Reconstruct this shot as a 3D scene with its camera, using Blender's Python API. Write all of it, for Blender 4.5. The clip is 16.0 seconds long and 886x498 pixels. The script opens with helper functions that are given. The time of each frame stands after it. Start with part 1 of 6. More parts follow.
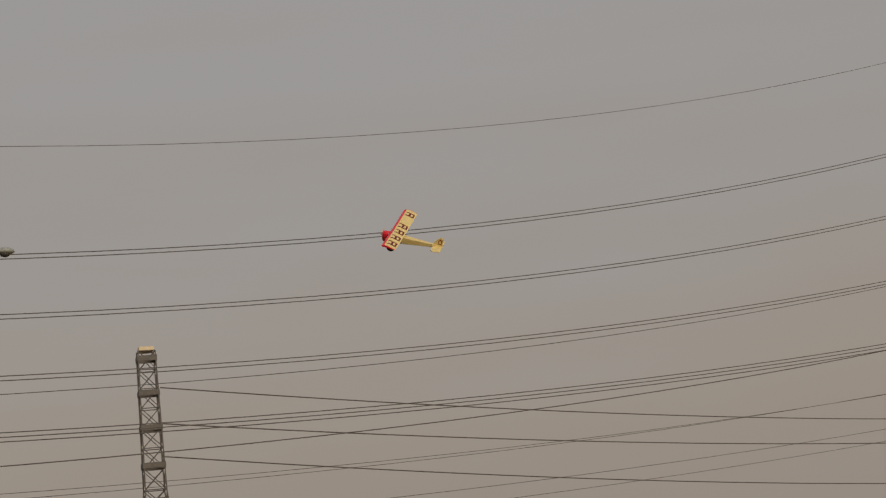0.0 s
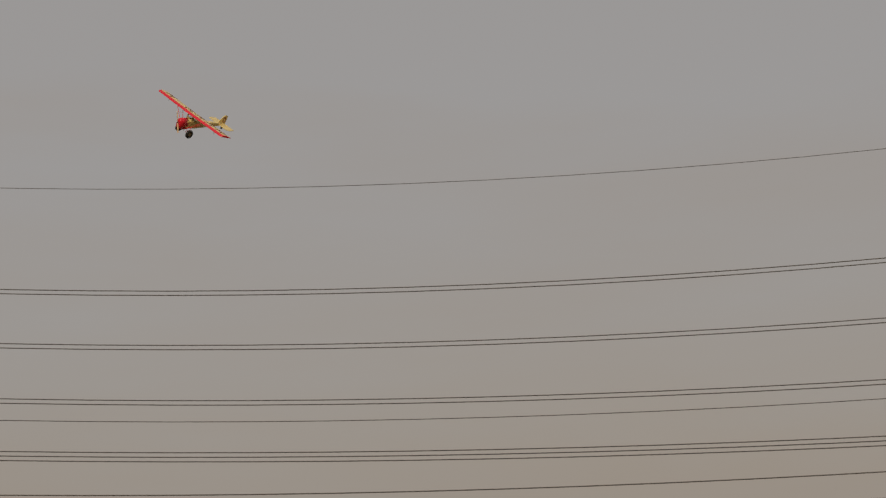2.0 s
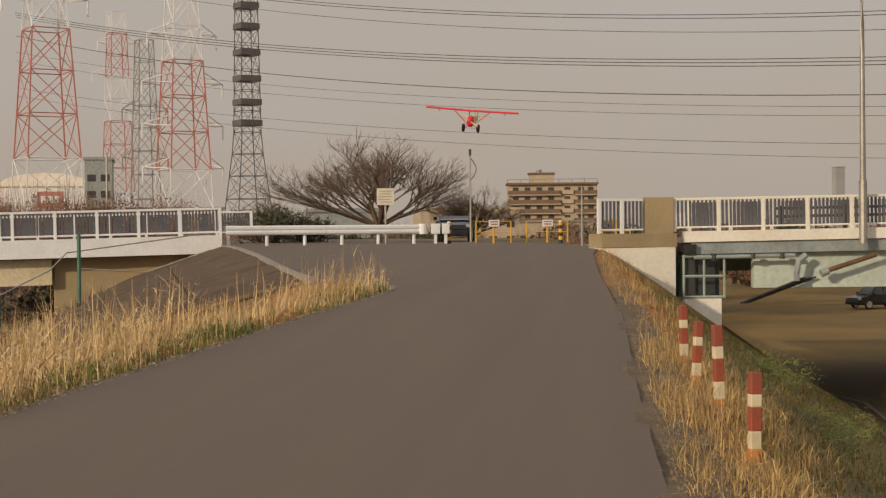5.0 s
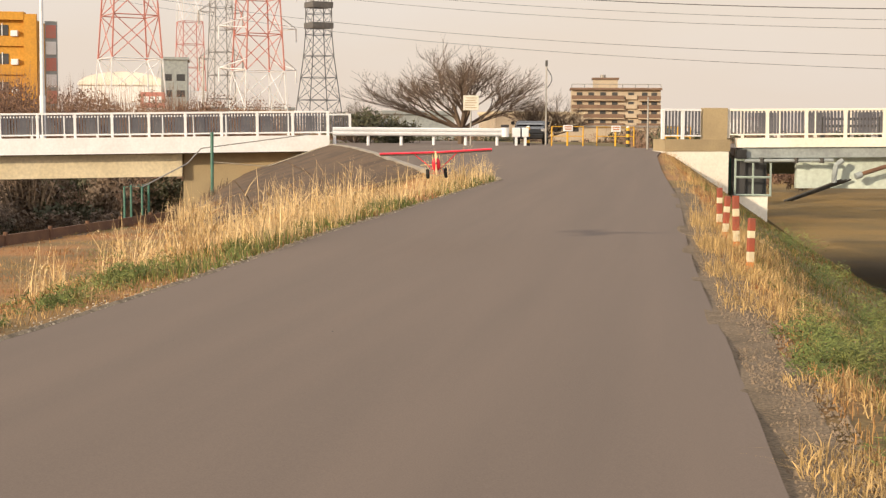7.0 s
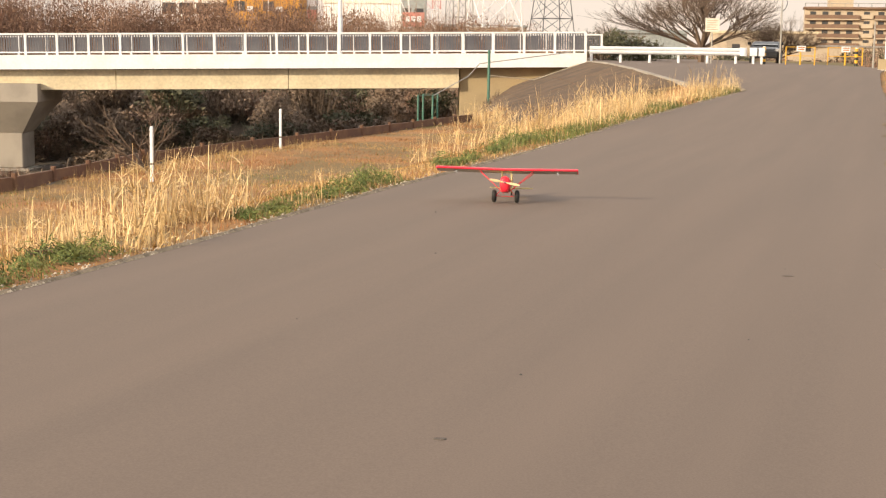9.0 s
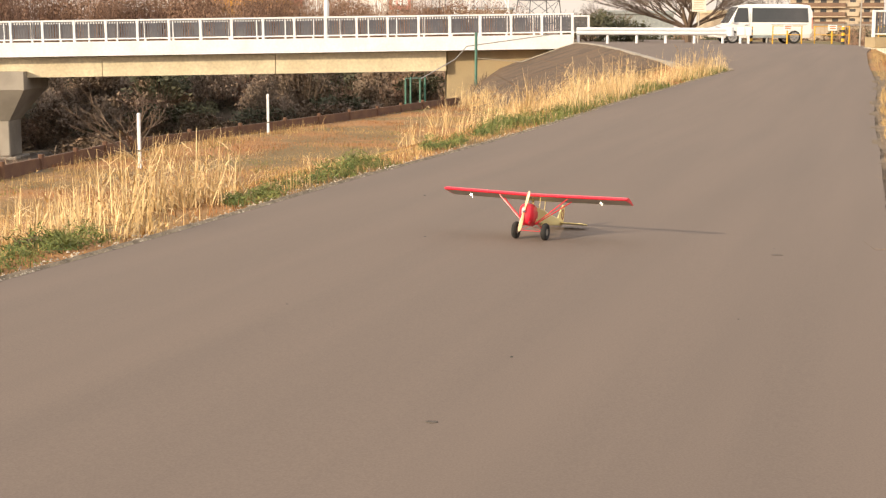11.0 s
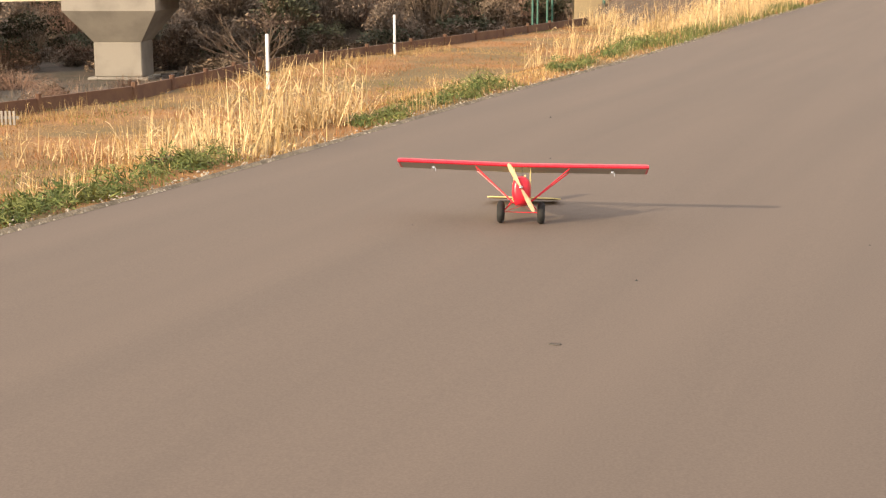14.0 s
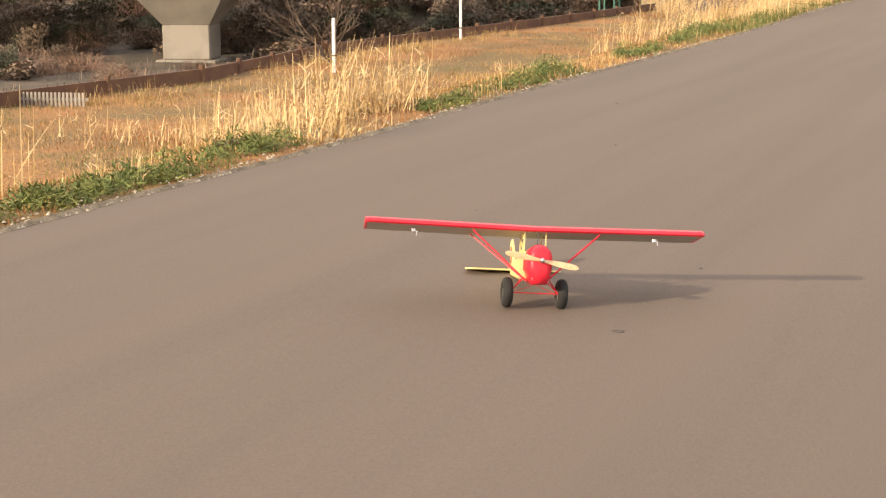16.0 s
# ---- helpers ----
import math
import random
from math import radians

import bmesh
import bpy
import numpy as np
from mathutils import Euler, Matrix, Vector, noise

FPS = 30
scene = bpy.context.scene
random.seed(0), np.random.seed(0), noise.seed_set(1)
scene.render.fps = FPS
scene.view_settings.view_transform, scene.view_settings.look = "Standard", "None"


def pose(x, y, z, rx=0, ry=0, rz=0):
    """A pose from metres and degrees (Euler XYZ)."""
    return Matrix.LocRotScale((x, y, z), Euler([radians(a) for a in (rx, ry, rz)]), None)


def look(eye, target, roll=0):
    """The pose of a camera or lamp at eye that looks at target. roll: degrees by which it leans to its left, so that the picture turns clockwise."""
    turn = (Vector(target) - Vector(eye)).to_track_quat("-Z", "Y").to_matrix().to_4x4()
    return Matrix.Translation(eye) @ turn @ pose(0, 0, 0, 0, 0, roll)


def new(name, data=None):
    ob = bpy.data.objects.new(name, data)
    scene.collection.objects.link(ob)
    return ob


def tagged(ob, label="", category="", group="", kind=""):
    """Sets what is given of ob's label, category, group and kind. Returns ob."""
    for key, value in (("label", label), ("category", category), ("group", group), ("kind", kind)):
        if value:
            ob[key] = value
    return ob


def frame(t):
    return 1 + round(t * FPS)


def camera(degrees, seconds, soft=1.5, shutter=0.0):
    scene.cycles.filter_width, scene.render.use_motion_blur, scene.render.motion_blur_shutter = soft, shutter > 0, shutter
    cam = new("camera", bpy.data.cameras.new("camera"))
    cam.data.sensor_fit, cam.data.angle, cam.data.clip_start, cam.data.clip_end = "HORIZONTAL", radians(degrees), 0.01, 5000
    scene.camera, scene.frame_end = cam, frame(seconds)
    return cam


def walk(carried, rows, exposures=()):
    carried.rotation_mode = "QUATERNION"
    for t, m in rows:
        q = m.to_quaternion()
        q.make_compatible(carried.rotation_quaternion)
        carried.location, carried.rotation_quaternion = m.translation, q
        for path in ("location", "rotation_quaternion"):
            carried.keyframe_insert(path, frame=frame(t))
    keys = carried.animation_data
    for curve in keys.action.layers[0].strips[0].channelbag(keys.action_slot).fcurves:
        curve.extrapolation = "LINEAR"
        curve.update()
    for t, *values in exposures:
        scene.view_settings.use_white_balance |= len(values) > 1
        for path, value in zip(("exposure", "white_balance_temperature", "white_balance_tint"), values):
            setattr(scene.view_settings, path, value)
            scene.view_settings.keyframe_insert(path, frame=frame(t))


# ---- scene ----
cam = camera(33.6, 16.0, soft=1.3)


def aim(x, y, z, turn, tilt, roll):
    """Camera pose: turn clockwise from +y, tilt upwards, in degrees."""
    a, b = radians(turn), radians(tilt)
    way = Vector((math.sin(a) * math.cos(b), math.cos(a) * math.cos(b), math.sin(b)))
    return look((x, y, z), Vector((x, y, z)) + way, roll)


PATH = [
    (0, 8.89, 31.53, 1.72, 88.01, 11.85, -6.38),
    (0.5, 8.89, 31.53, 1.72, 73.23, 13.85, -5.68),
    (0.8, 8.89, 31.53, 1.72, 64.97, 14.12, -4.70),
    (1, 8.89, 31.53, 1.72, 60.60, 15.15, -4.04),
    (1.5, 8.89, 31.53, 1.72, 53.00, 14.89, -2.99),
    (2, 8.89, 31.53, 1.72, 50.71, 14.58, -2.11),
    (2.5, 8.89, 31.53, 1.72, 46.09, 13.51, -1.10),
    (3, 8.89, 31.53, 1.72, 40.43, 13.39, 0.07),
    (3.2, 8.89, 31.53, 1.72, 35.04, 11.81, 0.61),
    (3.5, 8.89, 31.53, 1.72, 25.83, 10.59, 1.40),
    (4, 6.97, 24.47, 1.50, 19.05, 7.24, -0.65),
    (4.5, 4.46, 17.15, 1.50, 16.78, 4.16, -0.74),
    (5, 4.40, 16.00, 1.50, 10.97, -0.71, -0.52),
    (7.5, 1.40, 5.65, 1.50, 7.21, -4.79, 0.63),
    (8, 0.59, 2.08, 1.50, 4.18, -5.55, 0.39),
    (8.5, 0.00, 0.00, 1.50, 1.56, -6.98, 0.71),
    (8.7, 0.00, 0.00, 1.50, -0.05, -7.43, 0.87),
    (10.8, 0.00, 0.00, 1.50, 1.14, -8.31, 0.12),
    (11, 0.00, 0.00, 1.50, 0.44, -8.40, 0.17),
    (11.5, 0.00, 0.00, 1.50, -0.73, -9.12, 0.26),
    (12, 0.00, 0.00, 1.50, -2.26, -8.84, 0.27),
    (12.5, 0.00, 0.00, 1.50, -0.22, -9.91, 0.44),
    (13, 0.00, 0.00, 1.50, -1.86, -10.69, 0.18),
    (13.5, 0.00, 0.00, 1.50, -5.12, -11.24, -0.15),
    (14, 0.00, 0.00, 1.50, -4.50, -11.45, -0.11),
    (14.5, 0.00, 0.00, 1.50, -4.39, -11.48, -0.00),
    (15, 0.00, 0.00, 1.50, -4.96, -11.25, 0.02),
    (15.5, 0.00, 0.00, 1.50, -6.91, -11.20, -0.00),
    (16, 0.00, 0.00, 1.50, -7.03, -12.03, 0.08),
]
EXPOSURES = [(0, -1.38), (3.0, -1.40), (4.0, -1.30), (5.0, -0.90), (7.3, 0.14), (8.5, 0.31), (11, 0.40), (13, 0.49), (16, 0.54)]
walk(cam, [(r[0], aim(*r[1:])) for r in PATH], EXPOSURES)

# ---- light ----
SUN_FROM = Vector((-0.80, -0.59, 0.32)).normalized()
world = bpy.data.worlds.new("sky")
scene.world = world
world.use_nodes = True
nt = world.node_tree
sky = nt.nodes.new("ShaderNodeTexSky")
sky.sky_type = "NISHITA"
sky.sun_disc = False
sky.sun_elevation = math.asin(SUN_FROM.z)
sky.sun_rotation = math.atan2(SUN_FROM.x, SUN_FROM.y)
sky.air_density, sky.dust_density, sky.ozone_density = 1.2, 6.0, 1.0
haze = nt.nodes.new("ShaderNodeMix")
haze.data_type = "RGBA"
haze.inputs[0].default_value = 0.75
haze_low, haze_high = (10.4, 8.8, 7.4, 1), (10.8, 10.15, 9.7, 1)
up = nt.nodes.new("ShaderNodeTexCoord")
height = nt.nodes.new("ShaderNodeSeparateXYZ")
layer = nt.nodes.new("ShaderNodeMapRange")
layer.inputs[1].default_value, layer.inputs[2].default_value = 0.03, 0.36
veil = nt.nodes.new("ShaderNodeMix")
veil.data_type = "RGBA"
veil.inputs[6].default_value, veil.inputs[7].default_value = haze_low, haze_high
nt.links.new(up.outputs["Generated"], height.inputs[0])
# faint level bands of cloud shift the haze's height
flat = nt.nodes.new("ShaderNodeMapping")
flat.inputs["Scale"].default_value = (1.6, 1.6, 9.0)
bands = nt.nodes.new("ShaderNodeTexNoise")
bands.inputs["Scale"].default_value, bands.inputs["Detail"].default_value = 1.8, 4
shift = nt.nodes.new("ShaderNodeMath")
shift.operation = "MULTIPLY_ADD"
shift.inputs[1].default_value = 0.34
lifted = nt.nodes.new("ShaderNodeMath")
lifted.operation = "SUBTRACT"
lifted.inputs[1].default_value = 0.17
nt.links.new(up.outputs["Generated"], flat.inputs["Vector"])
nt.links.new(flat.outputs[0], bands.inputs["Vector"])
nt.links.new(bands.outputs[0], shift.inputs[0])
nt.links.new(height.outputs[2], shift.inputs[2])
nt.links.new(shift.outputs[0], lifted.inputs[0])
nt.links.new(lifted.outputs[0], layer.inputs[0])
nt.links.new(layer.outputs[0], veil.inputs[0])
nt.links.new(veil.outputs[2], haze.inputs[7])
nt.links.new(sky.outputs[0], haze.inputs[6])
back = nt.nodes["Background"]
nt.links.new(haze.outputs[2], back.inputs[0])
back.inputs[1].default_value = 0.1
sun = new("sun", bpy.data.lights.new("sun", "SUN"))
sun.data.energy, sun.data.angle, sun.data.color = 4.0, radians(1.0), (1.0, 0.80, 0.55)
sun.matrix_world = look(SUN_FROM * 100, (0, 0, 0))


# ---- materials ----
def material(name, base, second=None, scale=4.0, rough=0.7, metal=0.0, bump=0.0, fine=60.0, speck=0.12, random_shift=0.0, lo=0.42, hi=0.62, stretch=None):
    """Two colours mixed by broad noise, a finer grain over them, and relief."""
    m = bpy.data.materials.new(name)
    m.use_nodes = True
    n, l = m.node_tree.nodes, m.node_tree.links
    b = n["Principled BSDF"]
    b.inputs["Roughness"].default_value, b.inputs["Metallic"].default_value = rough, metal
    at = n.new("ShaderNodeTexCoord")
    broad = n.new("ShaderNodeTexNoise")
    broad.inputs["Scale"].default_value, broad.inputs["Detail"].default_value = scale, 6
    if stretch:
        # worn streaks along one way
        turn = n.new("ShaderNodeMapping")
        turn.vector_type = "TEXTURE"
        turn.inputs["Rotation"].default_value, turn.inputs["Scale"].default_value = (0, 0, radians(stretch[0])), stretch[1:]
        l.new(at.outputs["Object"], turn.inputs["Vector"])
        l.new(turn.outputs[0], broad.inputs["Vector"])
    else:
        l.new(at.outputs["Object"], broad.inputs["Vector"])
    ramp = n.new("ShaderNodeValToRGB")
    ramp.color_ramp.elements[0].position, ramp.color_ramp.elements[1].position = lo, hi
    ramp.color_ramp.elements[0].color = (*base, 1)
    ramp.color_ramp.elements[1].color = (*(second or [c * 0.8 for c in base]), 1)
    l.new(broad.outputs[0], ramp.inputs[0])
    grain = n.new("ShaderNodeTexNoise")
    grain.inputs["Scale"].default_value, grain.inputs["Detail"].default_value = fine, 3
    l.new(at.outputs["Object"], grain.inputs["Vector"])
    level = n.new("ShaderNodeMapRange")
    level.inputs[1].default_value, level.inputs[2].default_value = 0.3, 0.7
    level.inputs[3].default_value, level.inputs[4].default_value = 1 - speck, 1 + speck
    l.new(grain.outputs[0], level.inputs[0])
    mul = n.new("ShaderNodeMix")
    mul.data_type, mul.blend_type = "RGBA", "MULTIPLY"
    mul.inputs[0].default_value = 1
    l.new(ramp.outputs[0], mul.inputs[6])
    l.new(level.outputs[0], mul.inputs[7])
    out = mul.outputs[2]
    if random_shift:
        info = n.new("ShaderNodeNewGeometry")
        hsv = n.new("ShaderNodeHueSaturation")
        rng = n.new("ShaderNodeMapRange")
        rng.inputs[3].default_value, rng.inputs[4].default_value = 1 - random_shift, 1 + random_shift
        l.new(info.outputs["Random Per Island"], rng.inputs[0])
        l.new(rng.outputs[0], hsv.inputs["Value"])
        l.new(out, hsv.inputs["Color"])
        out = hsv.outputs[0]
    l.new(out, b.inputs["Base Color"])
    if bump:
        bp = n.new("ShaderNodeBump")
        bp.inputs["Strength"].default_value, bp.inputs["Distance"].default_value = bump, 0.01
        l.new(grain.outputs[0], bp.inputs["Height"])
        l.new(bp.outputs[0], b.inputs["Normal"])
    return m


ASPHALT = material("asphalt", (0.178, 0.134, 0.106), (0.152, 0.116, 0.093), 0.6, 0.9, bump=0.09, fine=110, speck=0.11, lo=0.3, hi=0.72, stretch=(-18, 0.3, 6.0, 1.0))
SOIL = material("dry_grass_soil", (0.344, 0.170, 0.060), (0.188, 0.128, 0.051), 0.45, 0.95, bump=0.6, fine=25, speck=0.35)
LITTER = material("brown_bank_litter", (0.138, 0.102, 0.077), (0.086, 0.072, 0.052), 0.8, 0.95, bump=0.8, fine=18, speck=0.4)
FIELD = material("golden_river_field", (0.240, 0.146, 0.037), (0.162, 0.107, 0.033), 0.12, 0.95, bump=0.5, fine=14, speck=0.3)
SLOPE = material("green_brown_slope", (0.145, 0.119, 0.040), (0.217, 0.148, 0.054), 0.5, 0.95, bump=0.6, fine=25, speck=0.35)
# grey of the far tower, with air haze mixed into the base colour
HAZE_GREY = material("hazy_grey_cladding", (0.36, 0.37, 0.39), (0.32, 0.33, 0.35), 0.1, 0.9)
GRAVEL = material("gravel", (0.183, 0.134, 0.086), (0.132, 0.096, 0.059), 3, 0.95, bump=1.0, fine=45, speck=0.4)
PALE_STRAW = material("pale_reed_straw", (0.720, 0.540, 0.297), (0.558, 0.396, 0.189), 2, 0.8, random_shift=0.3)
STRAW = material("straw", (0.504, 0.342, 0.144), (0.378, 0.261, 0.117), 2, 0.8, random_shift=0.4)
LAWN = material("tawny_lawn", (0.434, 0.279, 0.108), (0.294, 0.132, 0.050), 0.4, 0.85, random_shift=0.5, lo=0.45, hi=0.58)
TAN = material("tan_concrete", (0.38, 0.30, 0.18), (0.33, 0.26, 0.16), 1.2, 0.9, fine=20, speck=0.08)
CREAM_WHITE = material("sun_yellowed_white_paint", (0.90, 0.86, 0.78), (0.83, 0.78, 0.69), 0.5, 0.5, fine=9, speck=0.06)
PALE_WALL = material("pale_green_steel_paint", (0.60, 0.68, 0.62), (0.52, 0.59, 0.54), 0.6, 0.6, fine=6)
GREEN = material("weed_leaf", (0.115, 0.15, 0.035), (0.19, 0.20, 0.05), 3, 0.7, random_shift=0.4)
CONCRETE = material("concrete", (0.360, 0.324, 0.279), (0.288, 0.261, 0.225), 0.8, 0.9, bump=0.3, fine=30, speck=0.1)
STONE = material("revetment_concrete", (0.131, 0.083, 0.048), (0.084, 0.055, 0.034), 0.9, 0.95, bump=0.5, fine=14, speck=0.25)
CREAM = material("cream_girder_paint", (0.71, 0.62, 0.44), (0.64, 0.55, 0.38), 0.7, 0.6, fine=8)
WHITE = material("white_paint", (0.84, 0.86, 0.89), (0.78, 0.79, 0.81), 0.9, 0.5, fine=10, speck=0.05)
GREY_PAINT = material("grey_steel_paint", (0.33, 0.37, 0.38), (0.27, 0.30, 0.31), 1.5, 0.5, fine=10)
TEAL = material("teal_girder_paint", (0.36, 0.44, 0.40), (0.30, 0.37, 0.34), 1.0, 0.6, fine=8)
BALUSTER = material("baluster_paint", (0.105, 0.105, 0.125), (0.14, 0.14, 0.155), 2, 0.5, fine=10)
GALV = material("galvanised_steel", (0.42, 0.40, 0.37), (0.36, 0.34, 0.31), 2, 0.45, 0.6, fine=12)
DARK = material("dark_steel", (0.05, 0.05, 0.05), (0.07, 0.065, 0.06), 3, 0.6)
PYLON_DARK = material("dark_pylon_steel", (0.10, 0.10, 0.10), (0.14, 0.13, 0.13), 2, 0.7)
# red paled by distance haze that is put into the colour
PYLON_RED = material("haze_paled_red_paint", (0.58, 0.22, 0.18), (0.52, 0.24, 0.20), 2, 0.6)
# brown twigs, lighter than BARK because haze is painted into them
FAR_BARK = material("hazed_twigs", (0.24, 0.145, 0.10), (0.30, 0.19, 0.135), 3, 0.9, random_shift=0.3)
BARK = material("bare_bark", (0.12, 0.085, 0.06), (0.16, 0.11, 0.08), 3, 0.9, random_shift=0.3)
THICKET = material("winter_thicket", (0.181, 0.139, 0.106), (0.255, 0.181, 0.128), 1.2, 0.95, random_shift=0.5)
EVERGREEN = material("evergreen_leaf", (0.068, 0.072, 0.038), (0.093, 0.089, 0.051), 1.2, 0.8, random_shift=0.5)
GREEN_PAINT = material("green_paint", (0.05, 0.16, 0.12), (0.07, 0.18, 0.14), 3, 0.5)
YELLOW = material("yellow_paint", (0.75, 0.42, 0.03), (0.68, 0.38, 0.04), 3, 0.5)
BLACK = material("black_paint", (0.02, 0.02, 0.02), (0.03, 0.03, 0.03), 3, 0.5)
ORANGE = material("orange_paint", (0.60, 0.25, 0.08), (0.50, 0.19, 0.06), 6, 0.6)
RED_POST = material("faded_red_paint", (0.36, 0.08, 0.04), (0.28, 0.08, 0.05), 6, 0.7)
RUST = material("rusty_rail", (0.14, 0.075, 0.05), (0.18, 0.10, 0.06), 3, 0.9)
TILE_BEIGE = material("beige_facade", (0.50, 0.42, 0.32), (0.45, 0.38, 0.29), 0.4, 0.8, fine=4)
BROWN_BAND = material("brown_balcony_front", (0.20, 0.13, 0.09), (0.17, 0.11, 0.08), 0.4, 0.8, fine=4)
ORANGE_WALL = material("ochre_facade", (0.570, 0.285, 0.037), (0.515, 0.258, 0.041), 0.3, 0.8, fine=4)
GLASS_DARK = material("dark_window_glass", (0.05, 0.055, 0.06), (0.07, 0.07, 0.075), 0.5, 0.15)
CAR_WHITE = material("white_car_paint", (0.82, 0.82, 0.82), (0.80, 0.80, 0.80), 1, 0.25, speck=0.01)
CAR_BLACK = material("black_car_paint", (0.015, 0.015, 0.017), (0.02, 0.02, 0.02), 1, 0.2, speck=0.02)
TYRE = material("tyre_rubber", (0.018, 0.018, 0.018), (0.03, 0.03, 0.029), 20, 0.85, speck=0.1)
CHROME = material("bright_metal", (0.7, 0.7, 0.7), (0.6, 0.6, 0.6), 5, 0.25, 0.9)
PLANE_RED = material("red_film_covering", (0.78, 0.025, 0.05), (0.74, 0.02, 0.045), 4, 0.3, speck=0.03)
PLANE_CREAM = material("cream_film_covering", (0.80, 0.66, 0.30), (0.76, 0.62, 0.28), 5, 0.4, speck=0.03)
PLANE_WOOD = material("propeller_wood", (0.78, 0.56, 0.34), (0.70, 0.48, 0.27), 30, 0.35, fine=120)
PLANE_UNDER = material("shaded_film_underside", (0.44, 0.40, 0.34), (0.39, 0.35, 0.30), 6, 0.45, speck=0.04)
LETTER = material("dark_red_lettering", (0.16, 0.02, 0.02), (0.14, 0.02, 0.02), 5, 0.5)


# ---- mesh helpers ----
def mesh_of(bm, name):
    me = bpy.data.meshes.new(name)
    bm.normal_update()
    bm.to_mesh(me)
    bm.free()
    return me


def part(name, bm, mat, parent=None, label="", smooth=False):
    """Links a bmesh as one mesh object, under a thing or under a part."""
    me = mesh_of(bm, name) if isinstance(bm, bmesh.types.BMesh) else bm
    if not me.materials:
        for m in mat if isinstance(mat, (list, tuple)) else [mat]:
            me.materials.append(m)
    if smooth:
        me.polygons.foreach_set("use_smooth", [True] * len(me.polygons))
    ob = new(name, me)
    ob.parent = parent
    if label:
        tagged(ob, label)
    return ob


def thing(name, m, label, category, group="", kind=""):
    e = new(name)
    e.empty_display_size = 0.2
    e.matrix_basis = m
    return tagged(e, label, category, group, kind)


def box(bm, x0, x1, y0, y1, z0, z1, bevel=0.0, mat=0):
    v = [bm.verts.new((x, y, z)) for x in (x0, x1) for y in (y0, y1) for z in (z0, z1)]
    fs = [bm.faces.new([v[i] for i in q]) for q in ((0, 1, 3, 2), (4, 6, 7, 5), (0, 4, 5, 1), (2, 3, 7, 6), (0, 2, 6, 4), (1, 5, 7, 3))]
    for f in fs:
        f.material_index = mat
    if bevel:
        bmesh.ops.bevel(bm, geom=list({e for f in fs for e in f.edges}), offset=bevel, segments=1, affect="EDGES")
    return bm


def bar(bm, a, b, r, sides=6, r2=None, caps=True, mat=0):
    """A round bar from a to b."""
    a, b = Vector(a), Vector(b)
    q = (b - a).to_track_quat("Z", "Y")
    r2 = r if r2 is None else r2
    ring = []
    for p, rr in ((a, r), (b, r2)):
        ring.append([bm.verts.new(p + q @ Vector((rr * math.cos(2 * math.pi * k / sides), rr * math.sin(2 * math.pi * k / sides), 0))) for k in range(sides)])
    for k in range(sides):
        f = bm.faces.new((ring[0][k], ring[0][(k + 1) % sides], ring[1][(k + 1) % sides], ring[1][k]))
        f.material_index = mat
    if caps:
        bm.faces.new(ring[0][::-1]).material_index = mat
        bm.faces.new(ring[1]).material_index = mat
    return bm


def loft(bm, rings, close=True, mat=0):
    """Skins a list of rings of points."""
    vs = [[bm.verts.new(p) for p in r] for r in rings]
    n = len(vs[0])
    for a, b in zip(vs, vs[1:]):
        for k in range(n):
            bm.faces.new((a[k], a[(k + 1) % n], b[(k + 1) % n], b[k])).material_index = mat
    if close:
        bm.faces.new(vs[0][::-1]).material_index = mat
        bm.faces.new(vs[-1]).material_index = mat
    return bm


def tube(bm, pts, r, sides=6, mat=0):
    """A bent round bar through points; r may be a list."""
    pts = [Vector(p) for p in pts]
    rings = []
    for i, p in enumerate(pts):
        d = (pts[min(i + 1, len(pts) - 1)] - pts[max(i - 1, 0)]).normalized()
        q = d.to_track_quat("Z", "Y")
        rr = r[i] if isinstance(r, list) else r
        rings.append([p + q @ Vector((rr * math.cos(2 * math.pi * k / sides), rr * math.sin(2 * math.pi * k / sides), 0)) for k in range(sides)])
    return loft(bm, rings, True, mat)


B = bmesh.new


# ---- ground and road ----
def smooth(a, b, v):
    s = min(max((v - a) / (b - a), 0.0), 1.0)
    return s * s * (3 - 2 * s)


def table(rows, v):
    """Linear reading from (v, value) rows, going on past both ends."""
    i = 0
    while i < len(rows) - 2 and v > rows[i + 1][0]:
        i += 1
    (a, p), (b, q) = rows[i], rows[i + 1]
    return p + (q - p) * (v - a) / (b - a)


LEFT_EDGE = [(-40, -11.0), (0, -5.4), (7.1, -3.25), (10.4, -2.2), (15, -0.9), (22.8, 1.5), (29.7, 3.7), (36.8, 6.4), (42, 8.55), (43.2, 8.7), (44.6, 7.35), (47, 7.15), (68, 6.75)]
RIGHT_EDGE = [(-40, -8.0), (0, 0.6), (8.6, 2.9), (11.2, 3.55), (17, 5.25), (23.4, 7.1), (27.5, 8.3), (36, 10.9), (46, 13.6), (55, 16.2), (62, 18.6)]


def road_z(y):
    return smooth(20, 66, y)


